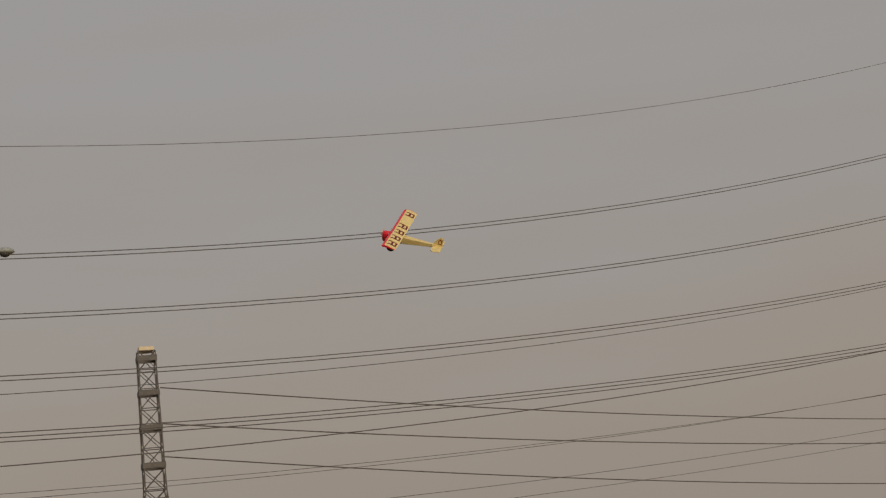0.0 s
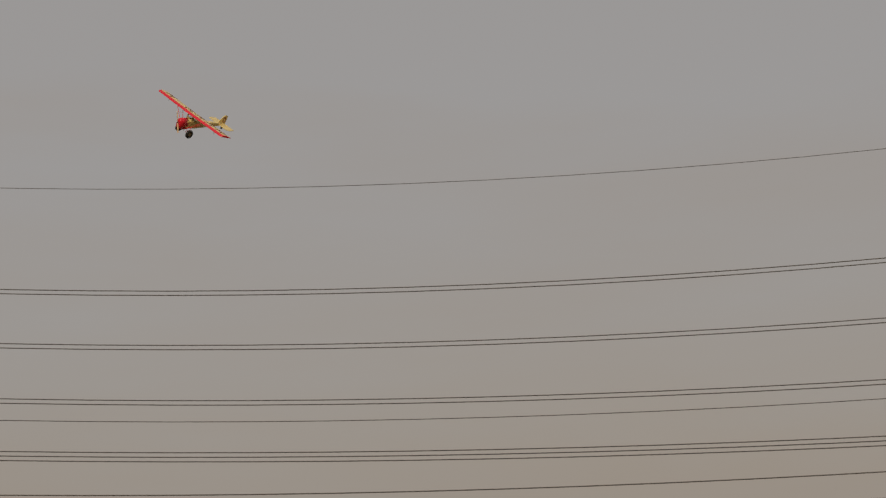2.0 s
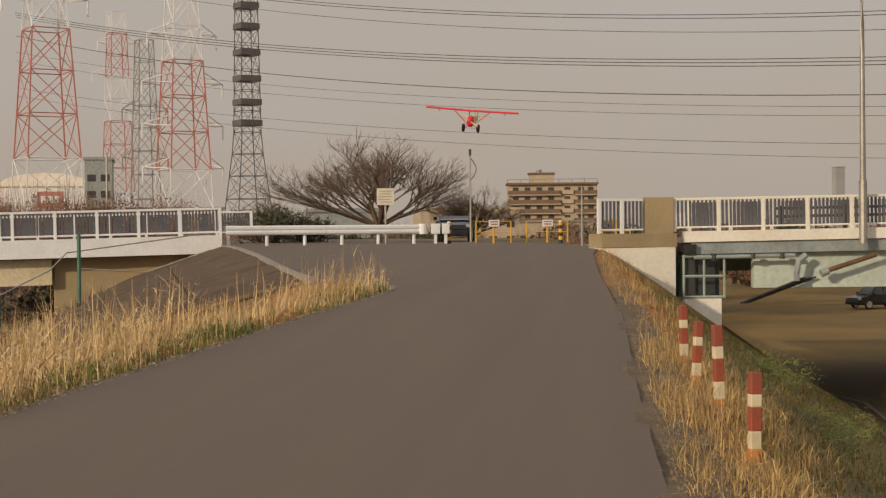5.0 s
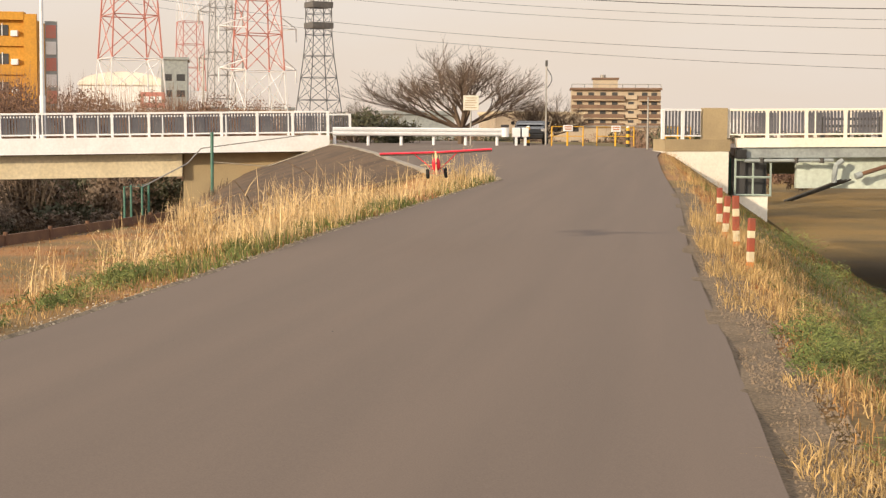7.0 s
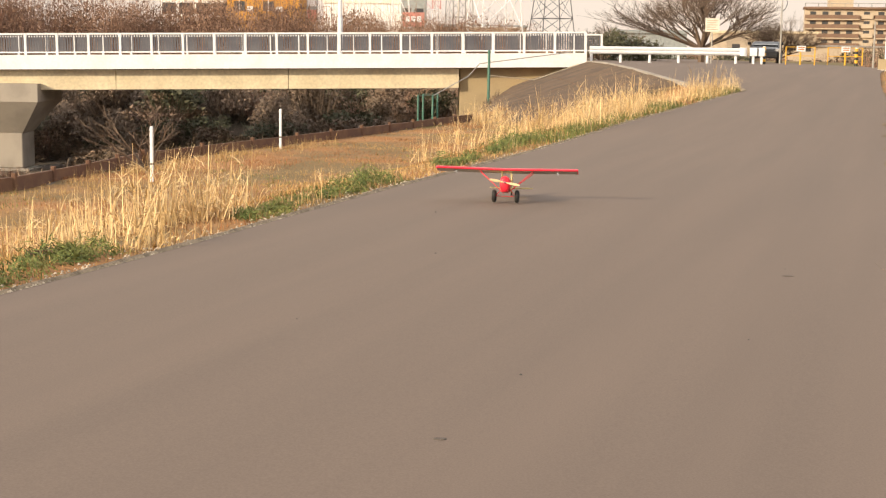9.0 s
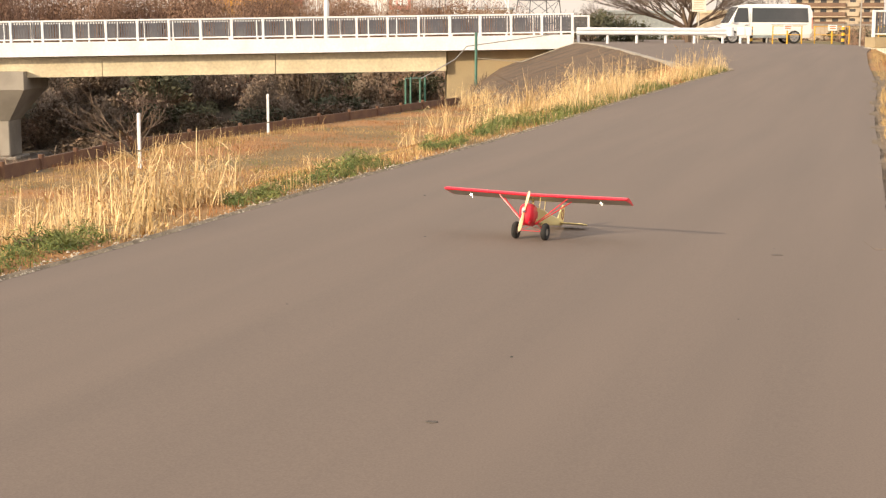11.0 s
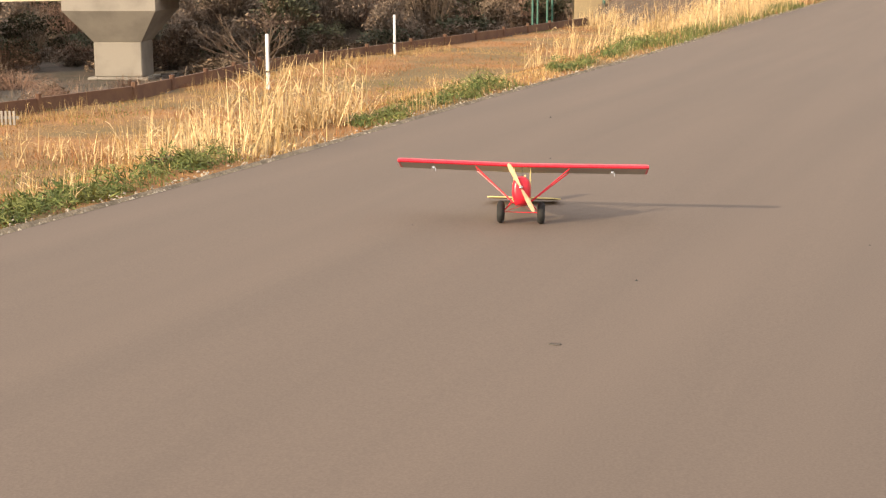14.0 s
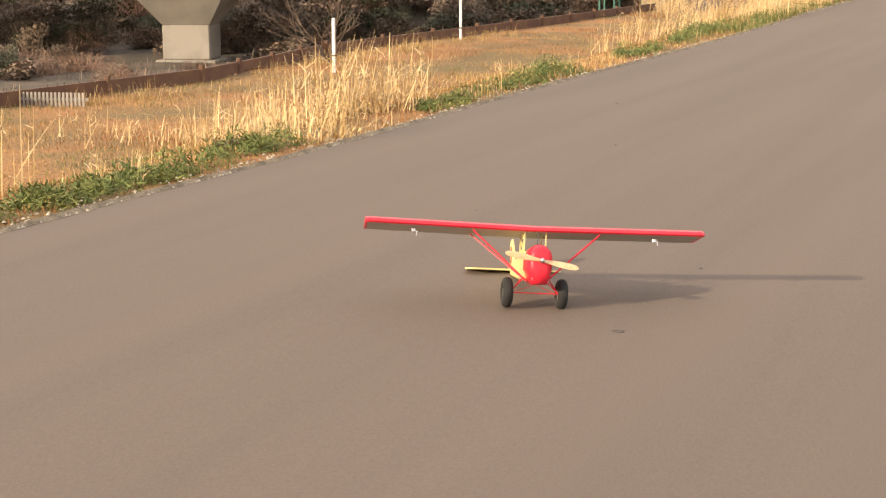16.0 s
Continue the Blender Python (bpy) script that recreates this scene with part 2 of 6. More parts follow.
def ground_z(x, y):
    """Height of the land: levee road, low grass on its near side, river field beyond it, and the channel under the bridge."""
    zr = road_z(y)
    xl, xr = table(LEFT_EDGE, min(y, 68)), table(RIGHT_EDGE, min(y, 62))
    if y > 66:
        xr += 0.25 * (y - 66)
    z = zr - 0.06
    if x < xl:
        d = xl - x
        plane_slope = smooth(40, 50, y)
        fall = (1 - plane_slope) * smooth(0.3, 5.0, d) + plane_slope * min(1.0, max(0.0, (d - 0.1) / 5.6))
        z = zr - 0.06 - (0.85 + zr) * fall + 0.05 * noise.noise((x * 0.6, y * 0.6, 0))
        rim = table([(0, -14.5), (20, -8.6), (24.2, -6.8), (30.3, -5.9), (37, -3.4), (43, -1.3), (50.8, 1.3), (70, 3.6)], min(y, 70))
        z -= 3.6 * smooth(0.2, 5.0, rim - x) * (1 - smooth(84, 96, y))
    if x > xr:
        d = x - xr
        near = smooth(38, 57, y)
        z = zr - 0.05 - (4.45 + zr) * min(1.0, max(0.0, (d - 0.7 + 0.4 * near) / (8.6 - 0.6 * near))) + 0.05 * noise.noise((x * 0.5, y * 0.5, 3))
    far = smooth(120, 220, y)
    z = z * (1 - far) + (-2.0) * far
    return z


def build_ground():
    def spread(lo, hi, near, fine):
        out, v, s = [near], near, fine
        while v < hi:
            s *= 1.05 if v - near > 30 else 1.0
            v += s
            out.append(v)
        v, s = near, fine
        while v > lo:
            s *= 1.06 if near - v > 16 else 1.0
            v -= s
            out.insert(0, v)
        return out
    xs, ys = spread(-2500, 2500, 0, 0.45), spread(-120, 4500, 6, 0.6)
    verts = [(x, y, ground_z(x, y)) for y in ys for x in xs]
    n = len(xs)
    faces = [(j * n + i, j * n + i + 1, (j + 1) * n + i + 1, (j + 1) * n + i) for j in range(len(ys) - 1) for i in range(n - 1)]
    me = bpy.data.meshes.new("ground")
    me.from_pydata(verts, [], faces)
    me.polygons.foreach_set("use_smooth", [True] * len(me.polygons))
    for m in (SOIL, LITTER, SLOPE, FIELD):
        me.materials.append(m)
    # channel bank, levee slope and river field have their own cover
    slots = []
    for j in range(len(ys) - 1):
        y = (ys[j] + ys[j + 1]) / 2
        rim = table([(0, -14.5), (20, -8.6), (24.2, -6.8), (30.3, -5.9), (37, -3.4), (43, -1.3), (50.8, 1.3), (70, 3.6)], min(y, 70))
        xr = table(RIGHT_EDGE, min(y, 62))
        for i in range(n - 1):
            x = (xs[i] + xs[i + 1]) / 2
            k = 0
            if x < rim - 0.3 and y < 130:
                k = 1
            elif x > xr + 0.8 and y < 200:
                k = 2 if x < xr + 10 else 3
            slots.append(k)
    me.polygons.foreach_set("material_index", slots)
    tagged(new("ground", me), "dry tawny winter grass on earth beside the road", "ground", kind="structure")


def build_road():
    bm = B()
    rows = []
    y = -40.0
    while y < 71:
        xl, xr = table(LEFT_EDGE, min(y, 68)), table(RIGHT_EDGE, min(y, 62))
        xl += 0.06 * noise.noise((y * 0.9, 1, 0)) + 0.035 * noise.noise((y * 3, 1, 0))
        xr += 0.02 * noise.noise((y * 0.5, 5, 0)) + 0.012 * noise.noise((y * 3, 5, 0))
        row = [bm.verts.new((xl, y, road_z(y) - 0.09))]
        for k in range(13):
            f = k / 12
            row.append(bm.verts.new((xl + 0.02 + (xr - xl - 0.04) * f, y, road_z(y) + 0.03 * math.sin(math.pi * f) - 0.015)))
        row.append(bm.verts.new((xr, y, road_z(y) - 0.12)))
        rows.append(row)
        y += 0.35
    for a, b in zip(rows, rows[1:]):
        for k in range(len(a) - 1):
            bm.faces.new((a[k], a[k + 1], b[k + 1], b[k]))
    tagged(part("road", bm, ASPHALT), "worn grey-brown asphalt levee road, rising to a bridge", "road", kind="structure")
    bm = B()
    vs = [bm.verts.new(p) for p in ((6.9, 70.9, 0.985), (19.5, 70.9, 0.985), (21.5, 120, 0.97), (8.0, 120, 0.97))]
    bm.faces.new(vs)
    tagged(part("road", bm, ASPHALT), "asphalt road behind the guardrail and gates", "road", kind="structure")


build_ground()
build_road()


# ---- model aeroplane ----
def build_plane():
    """Nose towards -y, wing along x, wheels on z = 0."""
    p = thing("model_aeroplane", pose(0, 0, 0), "red and cream radio-controlled high-wing model aeroplane with black tyres", "model aeroplane")
    span, chord, zw = 0.70, 0.21, 0.314
    # wing: aerofoil section lofted along x, in red leading strip and cream skin
    prof = [(0.0, 0.0), (0.05, 0.42), (0.2, 0.8), (0.42, 0.85), (0.7, 0.5), (1.0, 0.02), (1.0, -0.02), (0.6, -0.06), (0.2, -0.1), (0.05, -0.18)]
    def wing_ring(x, k=1.0, lo=0.0, hi=1.0):
        return [(x, -0.10 + chord * (0.5 + (c - 0.5) * k) * 1.0, zw + 0.031 * t * k + 0.015 * abs(x) - 0.10 * chord * (c - 0.3)) for c, t in prof]
    bm = B()
    xs = [-span, -span + 0.012, -span * 0.5, 0, span * 0.5, span - 0.012, span]
    loft(bm, [wing_ring(x, 0.93 if abs(x) == span else 1.0) for x in xs])
    bmesh.ops.recalc_face_normals(bm, faces=bm.faces)
    # downward faces get a greyer film colour with the wing's shade painted in
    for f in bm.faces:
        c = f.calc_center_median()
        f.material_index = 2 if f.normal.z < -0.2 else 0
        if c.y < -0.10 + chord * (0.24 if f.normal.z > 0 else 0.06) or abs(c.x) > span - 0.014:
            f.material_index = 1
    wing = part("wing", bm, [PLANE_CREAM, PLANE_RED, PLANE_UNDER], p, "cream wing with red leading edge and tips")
    # block marks that lie on the curved upper skin
    upper = [(0.0, 0.0), (0.05, 0.42), (0.2, 0.8), (0.42, 0.85), (0.7, 0.5), (1.0, 0.02)]
    def skin(x, c):
        return (x, -0.10 + chord * c, zw + 0.031 * table(upper, c) + 0.015 * abs(x) - 0.10 * chord * (c - 0.3) + 0.0012)
    for k in range(6):
        if k == 1:
            continue
        bm = B()
        x = -0.55 + k * 0.22
        for a, b, c0, c1 in ((-0.065, -0.037, 0.28, 0.92), (0.037, 0.065, 0.28, 0.92), (-0.036, 0.036, 0.52, 0.66), (-0.036, 0.036, 0.80, 0.92)):
            rings = []
            for q in range(5):
                c = c0 + (c1 - c0) * q / 4
                l, r = Vector(skin(x + a, c)), Vector(skin(x + b, c))
                down = Vector((0, 0, -0.003))
                rings.append([l, r, r + down, l + down])
            loft(bm, rings)
        part("marking", bm, LETTER, wing, "dark red block marking")
    for sx in (-1, 1):
        bm = B()
        box(bm, sx * 0.50 - 0.009, sx * 0.50 + 0.009, -0.05, -0.025, zw - 0.020, zw - 0.002, 0.003)
        bar(bm, (sx * 0.50 + 0.012, -0.05, zw - 0.014), (sx * 0.50 + 0.012, -0.05, zw - 0.034), 0.003)
        part("servo", bm, CHROME, wing, "small white aileron servo")
        bm = B()
        for yy in (-0.085, 0.02):
            tube(bm, [(sx * 0.262, yy, zw - 0.006 - 0.1 * (yy + 0.04)), (sx * 0.040, -0.10 + yy * 0.15, 0.112)], 0.0036, 5)
        bar(bm, (sx * 0.20, -0.085, zw - 0.062), (sx * 0.20, 0.0, zw - 0.066), 0.002, 5)
        part("strut", bm, PLANE_RED, p, "thin red wing strut")
    # fuselage, nose at -y
    def sec(y, w, z0, z1):
        c = 0.25 * min(w, (z1 - z0) / 2)
        return [(-w, y, z0 + c), (-w + c, y, z0), (w - c, y, z0), (w, y, z0 + c), (w, y, z1 - c), (w - c, y, z1), (-w + c, y, z1), (-w, y, z1 - c)]
    part("fuselage", loft(B(), [sec(-0.12, 0.052, 0.118, 0.235), (sec(0.06, 0.05, 0.118, 0.235)), sec(0.2, 0.04, 0.13, 0.222), sec(0.62, 0.012, 0.165, 0.20)]), PLANE_CREAM, p)
    def dome(y, w, z0, z1):
        # flat tapered belly, round top
        out = [(-0.62 * w, y, z0), (0.62 * w, y, z0), (w, y, z0 + 0.35 * (z1 - z0))]
        zc = z1 - w * 1.05
        out += [(w * math.cos(q), y, zc + w * 1.05 * math.sin(q)) for q in [math.pi * k / 8 for k in range(9)]]
        return out + [(-w, y, z0 + 0.35 * (z1 - z0))]
    part("cowl", loft(B(), [dome(-0.240, 0.022, 0.160, 0.225), dome(-0.236, 0.036, 0.132, 0.243), dome(-0.226, 0.045, 0.106, 0.250), dome(-0.19, 0.050, 0.096, 0.258), dome(-0.10, 0.053, 0.098, 0.256)]), PLANE_RED, p, "glossy red rounded engine cowl", smooth=True)
    for sx in (-1, 1):
        bm = B()
        x0, x1 = sorted((sx * 0.047, sx * 0.043))
        for y0, y1, z0, z1 in ((-0.065, -0.045, 0.20, zw + 0.006), (0.05, 0.07, 0.20, zw), (-0.045, 0.05, 0.20, 0.245), (-0.045, 0.05, zw - 0.025, zw)):
            box(bm, x0, x1, y0, y1, z0, z1)
        bar(bm, ((x0 + x1) / 2, -0.045, 0.245), ((x0 + x1) / 2, 0.05, zw - 0.025), 0.005, 4)
        if sx < 0:
            part("cabin_side", bm, PLANE_CREAM, p, "pale plywood cabin frame")
        else:
            bm.free()
            for yy in (-0.055, 0.06):
                part("cabin_post", bar(B(), (0.045, yy, 0.20), (0.045, yy, zw), 0.003, 5), PLANE_CREAM, p)
        part("screw", bar(B(), (sx * 0.030, -0.214, 0.118), (sx * 0.030, -0.224, 0.116), 0.005, 8), CHROME, p)
    part("aerial", bar(B(), (0, -0.12, 0.255), (0, -0.12, zw), 0.0018, 5), DARK, p, "thin dark wire")
    part("fin", loft(B(), [[(s * 0.004, 0.50, 0.19), (s * 0.004, 0.655, 0.185), (s * 0.004, 0.665, 0.31), (s * 0.004, 0.62, 0.325), (s * 0.004, 0.575, 0.29)] for s in (-1, 1)]), PLANE_CREAM, p)
    bm = B()
    rings = []
    for k in range(17):
        q = 2 * math.pi * k / 16
        rings.append([(x, 0.618 + r * 0.72 * math.cos(q), 0.25 + r * math.sin(q)) for x, r in ((-0.0062, 0.027), (-0.0062, 0.041), (0.0062, 0.041), (0.0062, 0.027))])
    loft(bm, rings, False)
    bmesh.ops.remove_doubles(bm, verts=bm.verts, dist=1e-5)
    part("marking", bm, RED_POST, p, "brownish red ring mark on the fin")
    part("tailplane", loft(B(), [[(-0.22, 0.56, z), (-0.20, 0.66, z), (0.20, 0.66, z), (0.22, 0.56, z), (0.19, 0.52, z), (-0.19, 0.52, z)] for z in (0.178, 0.185)]), PLANE_CREAM, p)
    tw = part("tail_wheel", bar(B(), (-0.006, 0.62, 0.125), (0.006, 0.62, 0.125), 0.018, 12), TYRE, p)
    part("tail_leg", tube(B(), [(0, 0.57, 0.17), (0, 0.60, 0.15), (0, 0.62, 0.125)], 0.003, 5), CHROME, p)
    # undercarriage
    for sx in (-1, 1):
        bm = B()
        tube(bm, [(sx * 0.05, -0.10, 0.125), (sx * 0.10, -0.075, 0.064)], 0.0026, 5)
        tube(bm, [(sx * 0.05, -0.02, 0.122), (sx * 0.10, -0.075, 0.064)], 0.0026, 5)
        bar(bm, (sx * 0.045, -0.07, 0.118), (-sx * 0.085, -0.075, 0.066), 0.0012, 4)
        part("undercarriage_leg", bm, PLANE_RED, p)
    part("axle", bar(B(), (-0.125, -0.075, 0.064), (0.125, -0.075, 0.064), 0.0025, 6), PLANE_RED, p)
    wheels = []
    for sx in (-1, 1):
        bm = B()
        R, r = 0.043, 0.0205
        rings = [[(r * 1.05 * math.cos(2 * math.pi * j / 10), (R + r * math.sin(2 * math.pi * j / 10)) * math.cos(2 * math.pi * i / 24), (R + r * math.sin(2 * math.pi * j / 10)) * math.sin(2 * math.pi * i / 24)) for j in range(10)] for i in range(25)]
        loft(bm, rings, False)
        bmesh.ops.remove_doubles(bm, verts=bm.verts, dist=1e-5)
        w = part("wheel", bm, TYRE, p, "fat black rubber tyre on a pale hub", smooth=True)
        w.location = (sx * 0.1125, -0.075, 0.064)
        part("hub", bar(B(), (-0.014, 0, 0), (0.014, 0, 0), 0.026, 16), GALV, w, "pale wheel hub")
        wheels.append(w)
    # propeller turning about y
    bm = B()
    for s in (-1, 1):
        rings = []
        for k, (d, c, tw_) in enumerate(((0.006, 0.008, 55), (0.03, 0.011, 42), (0.07, 0.015, 28), (0.115, 0.015, 20), (0.14, 0.011, 17), (0.15, 0.004, 16))):
            a = radians(tw_)
            rings.append([(s * d, -0.252 + 0.5 * c * math.cos(q) * math.sin(a) * 2 * s * 0.5 + 0.002 * math.sin(q), 0.19 + c * math.cos(q) * math.cos(a) * 0.9) for q in [2 * math.pi * i / 8 for i in range(8)]])
        loft(bm, rings)
    bmesh.ops.translate(bm, verts=bm.verts, vec=(0, 0.252, -0.19))
    prop = part("propeller", bm, PLANE_WOOD, p, "varnished wooden two-blade propeller")
    prop.location = (0, -0.252, 0.19)
    part("spinner", loft(B(), [[(rr * math.cos(2 * math.pi * i / 12), yy, rr * math.sin(2 * math.pi * i / 12)) for i in range(12)] for yy, rr in ((-0.022, 0.003), (-0.018, 0.009), (0.0, 0.012), (0.012, 0.012))]), CHROME, prop, "small bright spinner nut", smooth=True)
    return p, wheels, prop


aeroplane, plane_wheels, plane_prop = build_plane()


# ---- bridges ----
def railing_bay(length, height, posts=WHITE):
    """Meshes for one bay of a bridge railing: post, rails and a panel of balusters, along +x from 0."""
    post = mesh_of(box(B(), -0.055, 0.055, -0.055, 0.055, 0, height, 0.008), "post")
    rails = mesh_of(box(B(), 0.055, length - 0.055, -0.05, 0.05, height - 0.08, height, 0.01), "top_rail")
    low = mesh_of(box(B(), 0.045, length - 0.045, -0.03, 0.03, 0.10, 0.15, 0.006), "bottom_rail")
    bal = B()
    n = round(length / 0.12)
    for k in range(1, n):
        x = length * k / n
        box(bal, x - 0.034, x + 0.034, -0.012, 0.012, 0.15, height - 0.07)
    bal = mesh_of(bal, "baluster_panel")
    for me, m in ((post, posts), (rails, posts), (low, posts), (bal, BALUSTER)):
        me.materials.append(m)
    return post, rails, low, bal


def railing(parent, bay, start, way, slope, length, count):
    """Hangs bays of railing under a bridge, from start along way."""
    post, rails, low, bal = bay
    turn = math.atan2(way[1], way[0])
    for k in range(count):
        p = Vector(start) + Vector((way[0], way[1], slope)) * (k * length)
        m = Matrix.Translation(p) @ Matrix.Rotation(turn, 4, "Z") @ Matrix.Rotation(-math.atan(slope), 4, "Y")
        for name, me in (("post", post), ("top_rail", rails), ("bottom_rail", low), ("baluster_panel", bal)):
            ob = new(name, me)
            ob.parent = parent
            ob.matrix_basis = m
            if name == "baluster_panel":
                tagged(ob, kind="stuff")


def slab(bm, a, b, depth, z0a, z1a, z0b, z1b, mat=0):
    """A beam from a to b in plan, going depth metres to its far side (left of the way a to b is near)."""
    a, b = Vector(a), Vector(b)
    w = (b - a).normalized()
    n = Vector((-w.y, w.x)) * depth
    rings = [[(p.x, p.y, lo), (p.x, p.y, hi), (p.x + n.x, p.y + n.y, hi), (p.x + n.x, p.y + n.y, lo)] for p, lo, hi in ((a, z0a, z1a), (b, z0b, z1b))]
    return loft(bm, rings, True, mat)


def build_left_bridge():
    br = thing("road_bridge", pose(0, 0, 0), "low concrete road bridge with white railing and cream girder", "bridge")
    A, Bp = (6.66, 69.7), (-55.0, 66.8)
    run = A[0] - Bp[0]
    drop = -0.0176
    zb = lambda s: 1.42 + drop * s
    L = run
    part("fascia", slab(B(), Bp, A, 0.35, zb(L) - 0.66, zb(L), zb(0) - 0.66, zb(0)), WHITE, br, "white painted deck edge")
    part("deck", slab(B(), (Bp[0], Bp[1] + 0.36), (A[0] - 0.3, A[1] + 0.36), 8.6, zb(L) - 0.7, zb(L) - 0.12, zb(0) - 0.7, zb(0) - 0.12), ASPHALT, br, "asphalt bridge deck")
    x = A[0] - 6.0
    k = 0
    while x > Bp[0] + 1:
        x2 = max(x - 8.05, Bp[0])
        ya, yb = A[1] + (A[0] - x) * -0.047 + 0.55, A[1] + (A[0] - x2) * -0.047 + 0.55
        part("girder", slab(B(), (x2 + 0.03, yb), (x, ya), 0.5, zb(A[0] - x2) - 1.62, zb(A[0] - x2) - 0.69, zb(A[0] - x) - 1.62, zb(A[0] - x) - 0.69), CREAM, br, "cream painted girder")
        x = x2
        k += 1
    for off in (3.0, 6.0):
        part("girder", slab(B(), (Bp[0], Bp[1] + off), (A[0] - 6, A[1] + off), 0.5, zb(L) - 1.55, zb(L) - 0.69, zb(6) - 1.55, zb(6) - 0.69), CREAM, br, "cream painted girder")
    part("abutment", box(B(), 0.7, 6.2, 70.3, 78, -3.2, 0.72, 0.03), TAN, br, "weathered tan concrete abutment")
    bay = railing_bay(1.45, 1.0)
    n = int(run / 1.45)
    railing(br, bay, (A[0] - 0.05, A[1] + 0.17, zb(0)), (-0.99889, -0.047), drop, 1.45, n)
    railing(br, bay, (A[0] + 1.6, A[1] + 8.6, zb(0)), (-0.99889, -0.047), drop, 1.45, n)
    # pier: flared cap on a square column
    bm = B()
    def ring(z, hx, hy):
        return [(-21.15 + a * hx, 70.6 + b * hy, z) for a, b in ((-1, -1), (1, -1), (1, 1), (-1, 1))]
    loft(bm, [ring(-2.7, 1.18, 1.0), ring(-1.2, 2.25, 2.2), ring(-0.36, 2.25, 2.2)])
    part("pier_cap", bm, CONCRETE, br, "flared pale concrete pier cap")
    part("pier_column", box(B(), -22.33, -19.97, 69.6, 71.6, -4.4, -2.7, 0.05), CONCRETE, br)
    part("pier_footing", box(B(), -22.65, -19.65, 69.4, 71.8, -5.2, -4.4, 0.05), CONCRETE, br)


def build_right_bridge():
    br = thing("road_bridge", pose(0, 0, 0), "steel road bridge with white railing, cream kerb and grey-green girders", "bridge")
    w = Vector((0.988, -0.153))
    n = Vector((0.153, 0.988))
    S = Vector((18.93, 58.56))
    E = S + w * 62
    rise = 0.012
    top = lambda d: 1.40 + rise * d
    def beam(name, d0, d1, off, depth, lo, hi, mat, label=""):
        part(name, slab(B(), S + w * d0 + n * off, S + w * d1 + n * off, depth, top(d0) + lo, top(d0) + hi, top(d1) + lo, top(d1) + hi), mat, br, label)
    for k in range(8):
        beam("fascia", 1.2 + 7.6 * k, 1.2 + 7.6 * (k + 1) - 0.02, 0, 0.5, -0.33, 0, CREAM_WHITE, "cream-white deck edge")
    beam("deck", 1.2, 62, 0.52, 20, -0.62, -0.35, ASPHALT, "asphalt bridge deck")
    for k in range(10):
        beam("girder_plate", 1.4 + 6.1 * k, 1.38 + 6.1 * (k + 1), 0.1, 0.3, -0.70, -0.335, GREY_PAINT, "blue-grey steel edge beam plate")
    beam("girder", 2.6, 62, 8.6, 0.35, -1.5, -0.63, TEAL, "pale grey-green steel girder")
    a, b = S + w * 3.4 + n * 0.45, E + n * 0.45
    part("main_girder", slab(B(), a, b, 0.3, -0.34, top(3.4) - 0.52, -0.34, top(62) - 0.52), PALE_WALL, br, "deep pale green steel girder")
    for k in range(9):
        q = S + w * (9.0 + 6.0 * k) + n * 0.36
        part("stiffener", slab(B(), q, q + w * 0.03, 0.07, -0.36, top(9 + 6 * k) - 0.72, -0.36, top(9 + 6 * k) - 0.72), PALE_WALL, br)
    # dark traffic barrier behind the railing
    for z in (0.36, 0.62):
        beam("barrier_rail", 4.6, 62, 2.2, 0.08, z, z + 0.09, DARK, "dark steel traffic barrier rail")
    for k in range(27):
        beam("barrier_post", 4.7 + 2.1 * k, 4.82 + 2.1 * k, 2.3, 0.1, -0.2, 0.75, DARK)
    # abutment: brown cap, white wall with raking foot
    part("abutment_cap", slab(B(), (17.5, 58.4), S + w * 0.95, 1.4, 0.95, 1.36, 0.95, 1.36), TAN, br, "stained brown concrete cap")
    part("abutment_wall", slab(B(), (17.4, 58.45), S + w * 0.9, 1.2, -2.2, 0.94, -3.4, 0.94), CREAM_WHITE, br, "white painted abutment wall")
    part("abutment_core", slab(B(), (17.6, 59.8), S + w * 1.6 + Vector((0, 1.2)), 14, -4.0, 0.9, -4.5, 0.9), CONCRETE, br)
    part("pillar", slab(B(), S - w * 0.02, S + w * 0.84, 0.5, 1.36, 2.46, 1.36, 2.46), TAN, br, "tan concrete end pillar")
    part("footing", slab(B(), S + w * 1.05 + Vector((0.1, 0.0)), S + w * 2.3, 1.2, -3.2, -0.62, -3.6, -0.62), CREAM_WHITE, br, "pale concrete footing")
    # steel inspection cage under the deck
    c = S + w * 1.15
    for i in range(3):
        for j in (0, 1):
            q = c + w * (0.62 * i) + n * j
            part("cage_post", bar(B(), (q.x, q.y, -0.62), (q.x, q.y, 0.70), 0.04, 6), GREEN_PAINT if j else TEAL, br)
    for z in (-0.58, 0.05, 0.66):
        q, r = c, c + w * 1.24
        part("cage_rail", bar(B(), (q.x, q.y, z), (r.x, r.y, z), 0.045, 6), TEAL, br)
    bm = B()
    q = c + n * 0.5
    r = q + w * 1.2
    slab(bm, q, r, 0.04, -0.6, 0.66, -0.6, 0.66)
    part("cage_panel", bm, GLASS_DARK, br, "dark sheet behind the cage")
    # pipes and raking struts
    for k in range(3):
        a = c + w * (1.75 + 0.14 * k) + n * (0.1 + 0.1 * k)
        b = c + w * (3.75 + 0.2 * k) + n * (0.1 + 0.1 * k)
        part("brace", bar(B(), (a.x, a.y, -0.78), (b.x, b.y, -0.02), 0.035, 6), DARK, br, "dark raking brace")
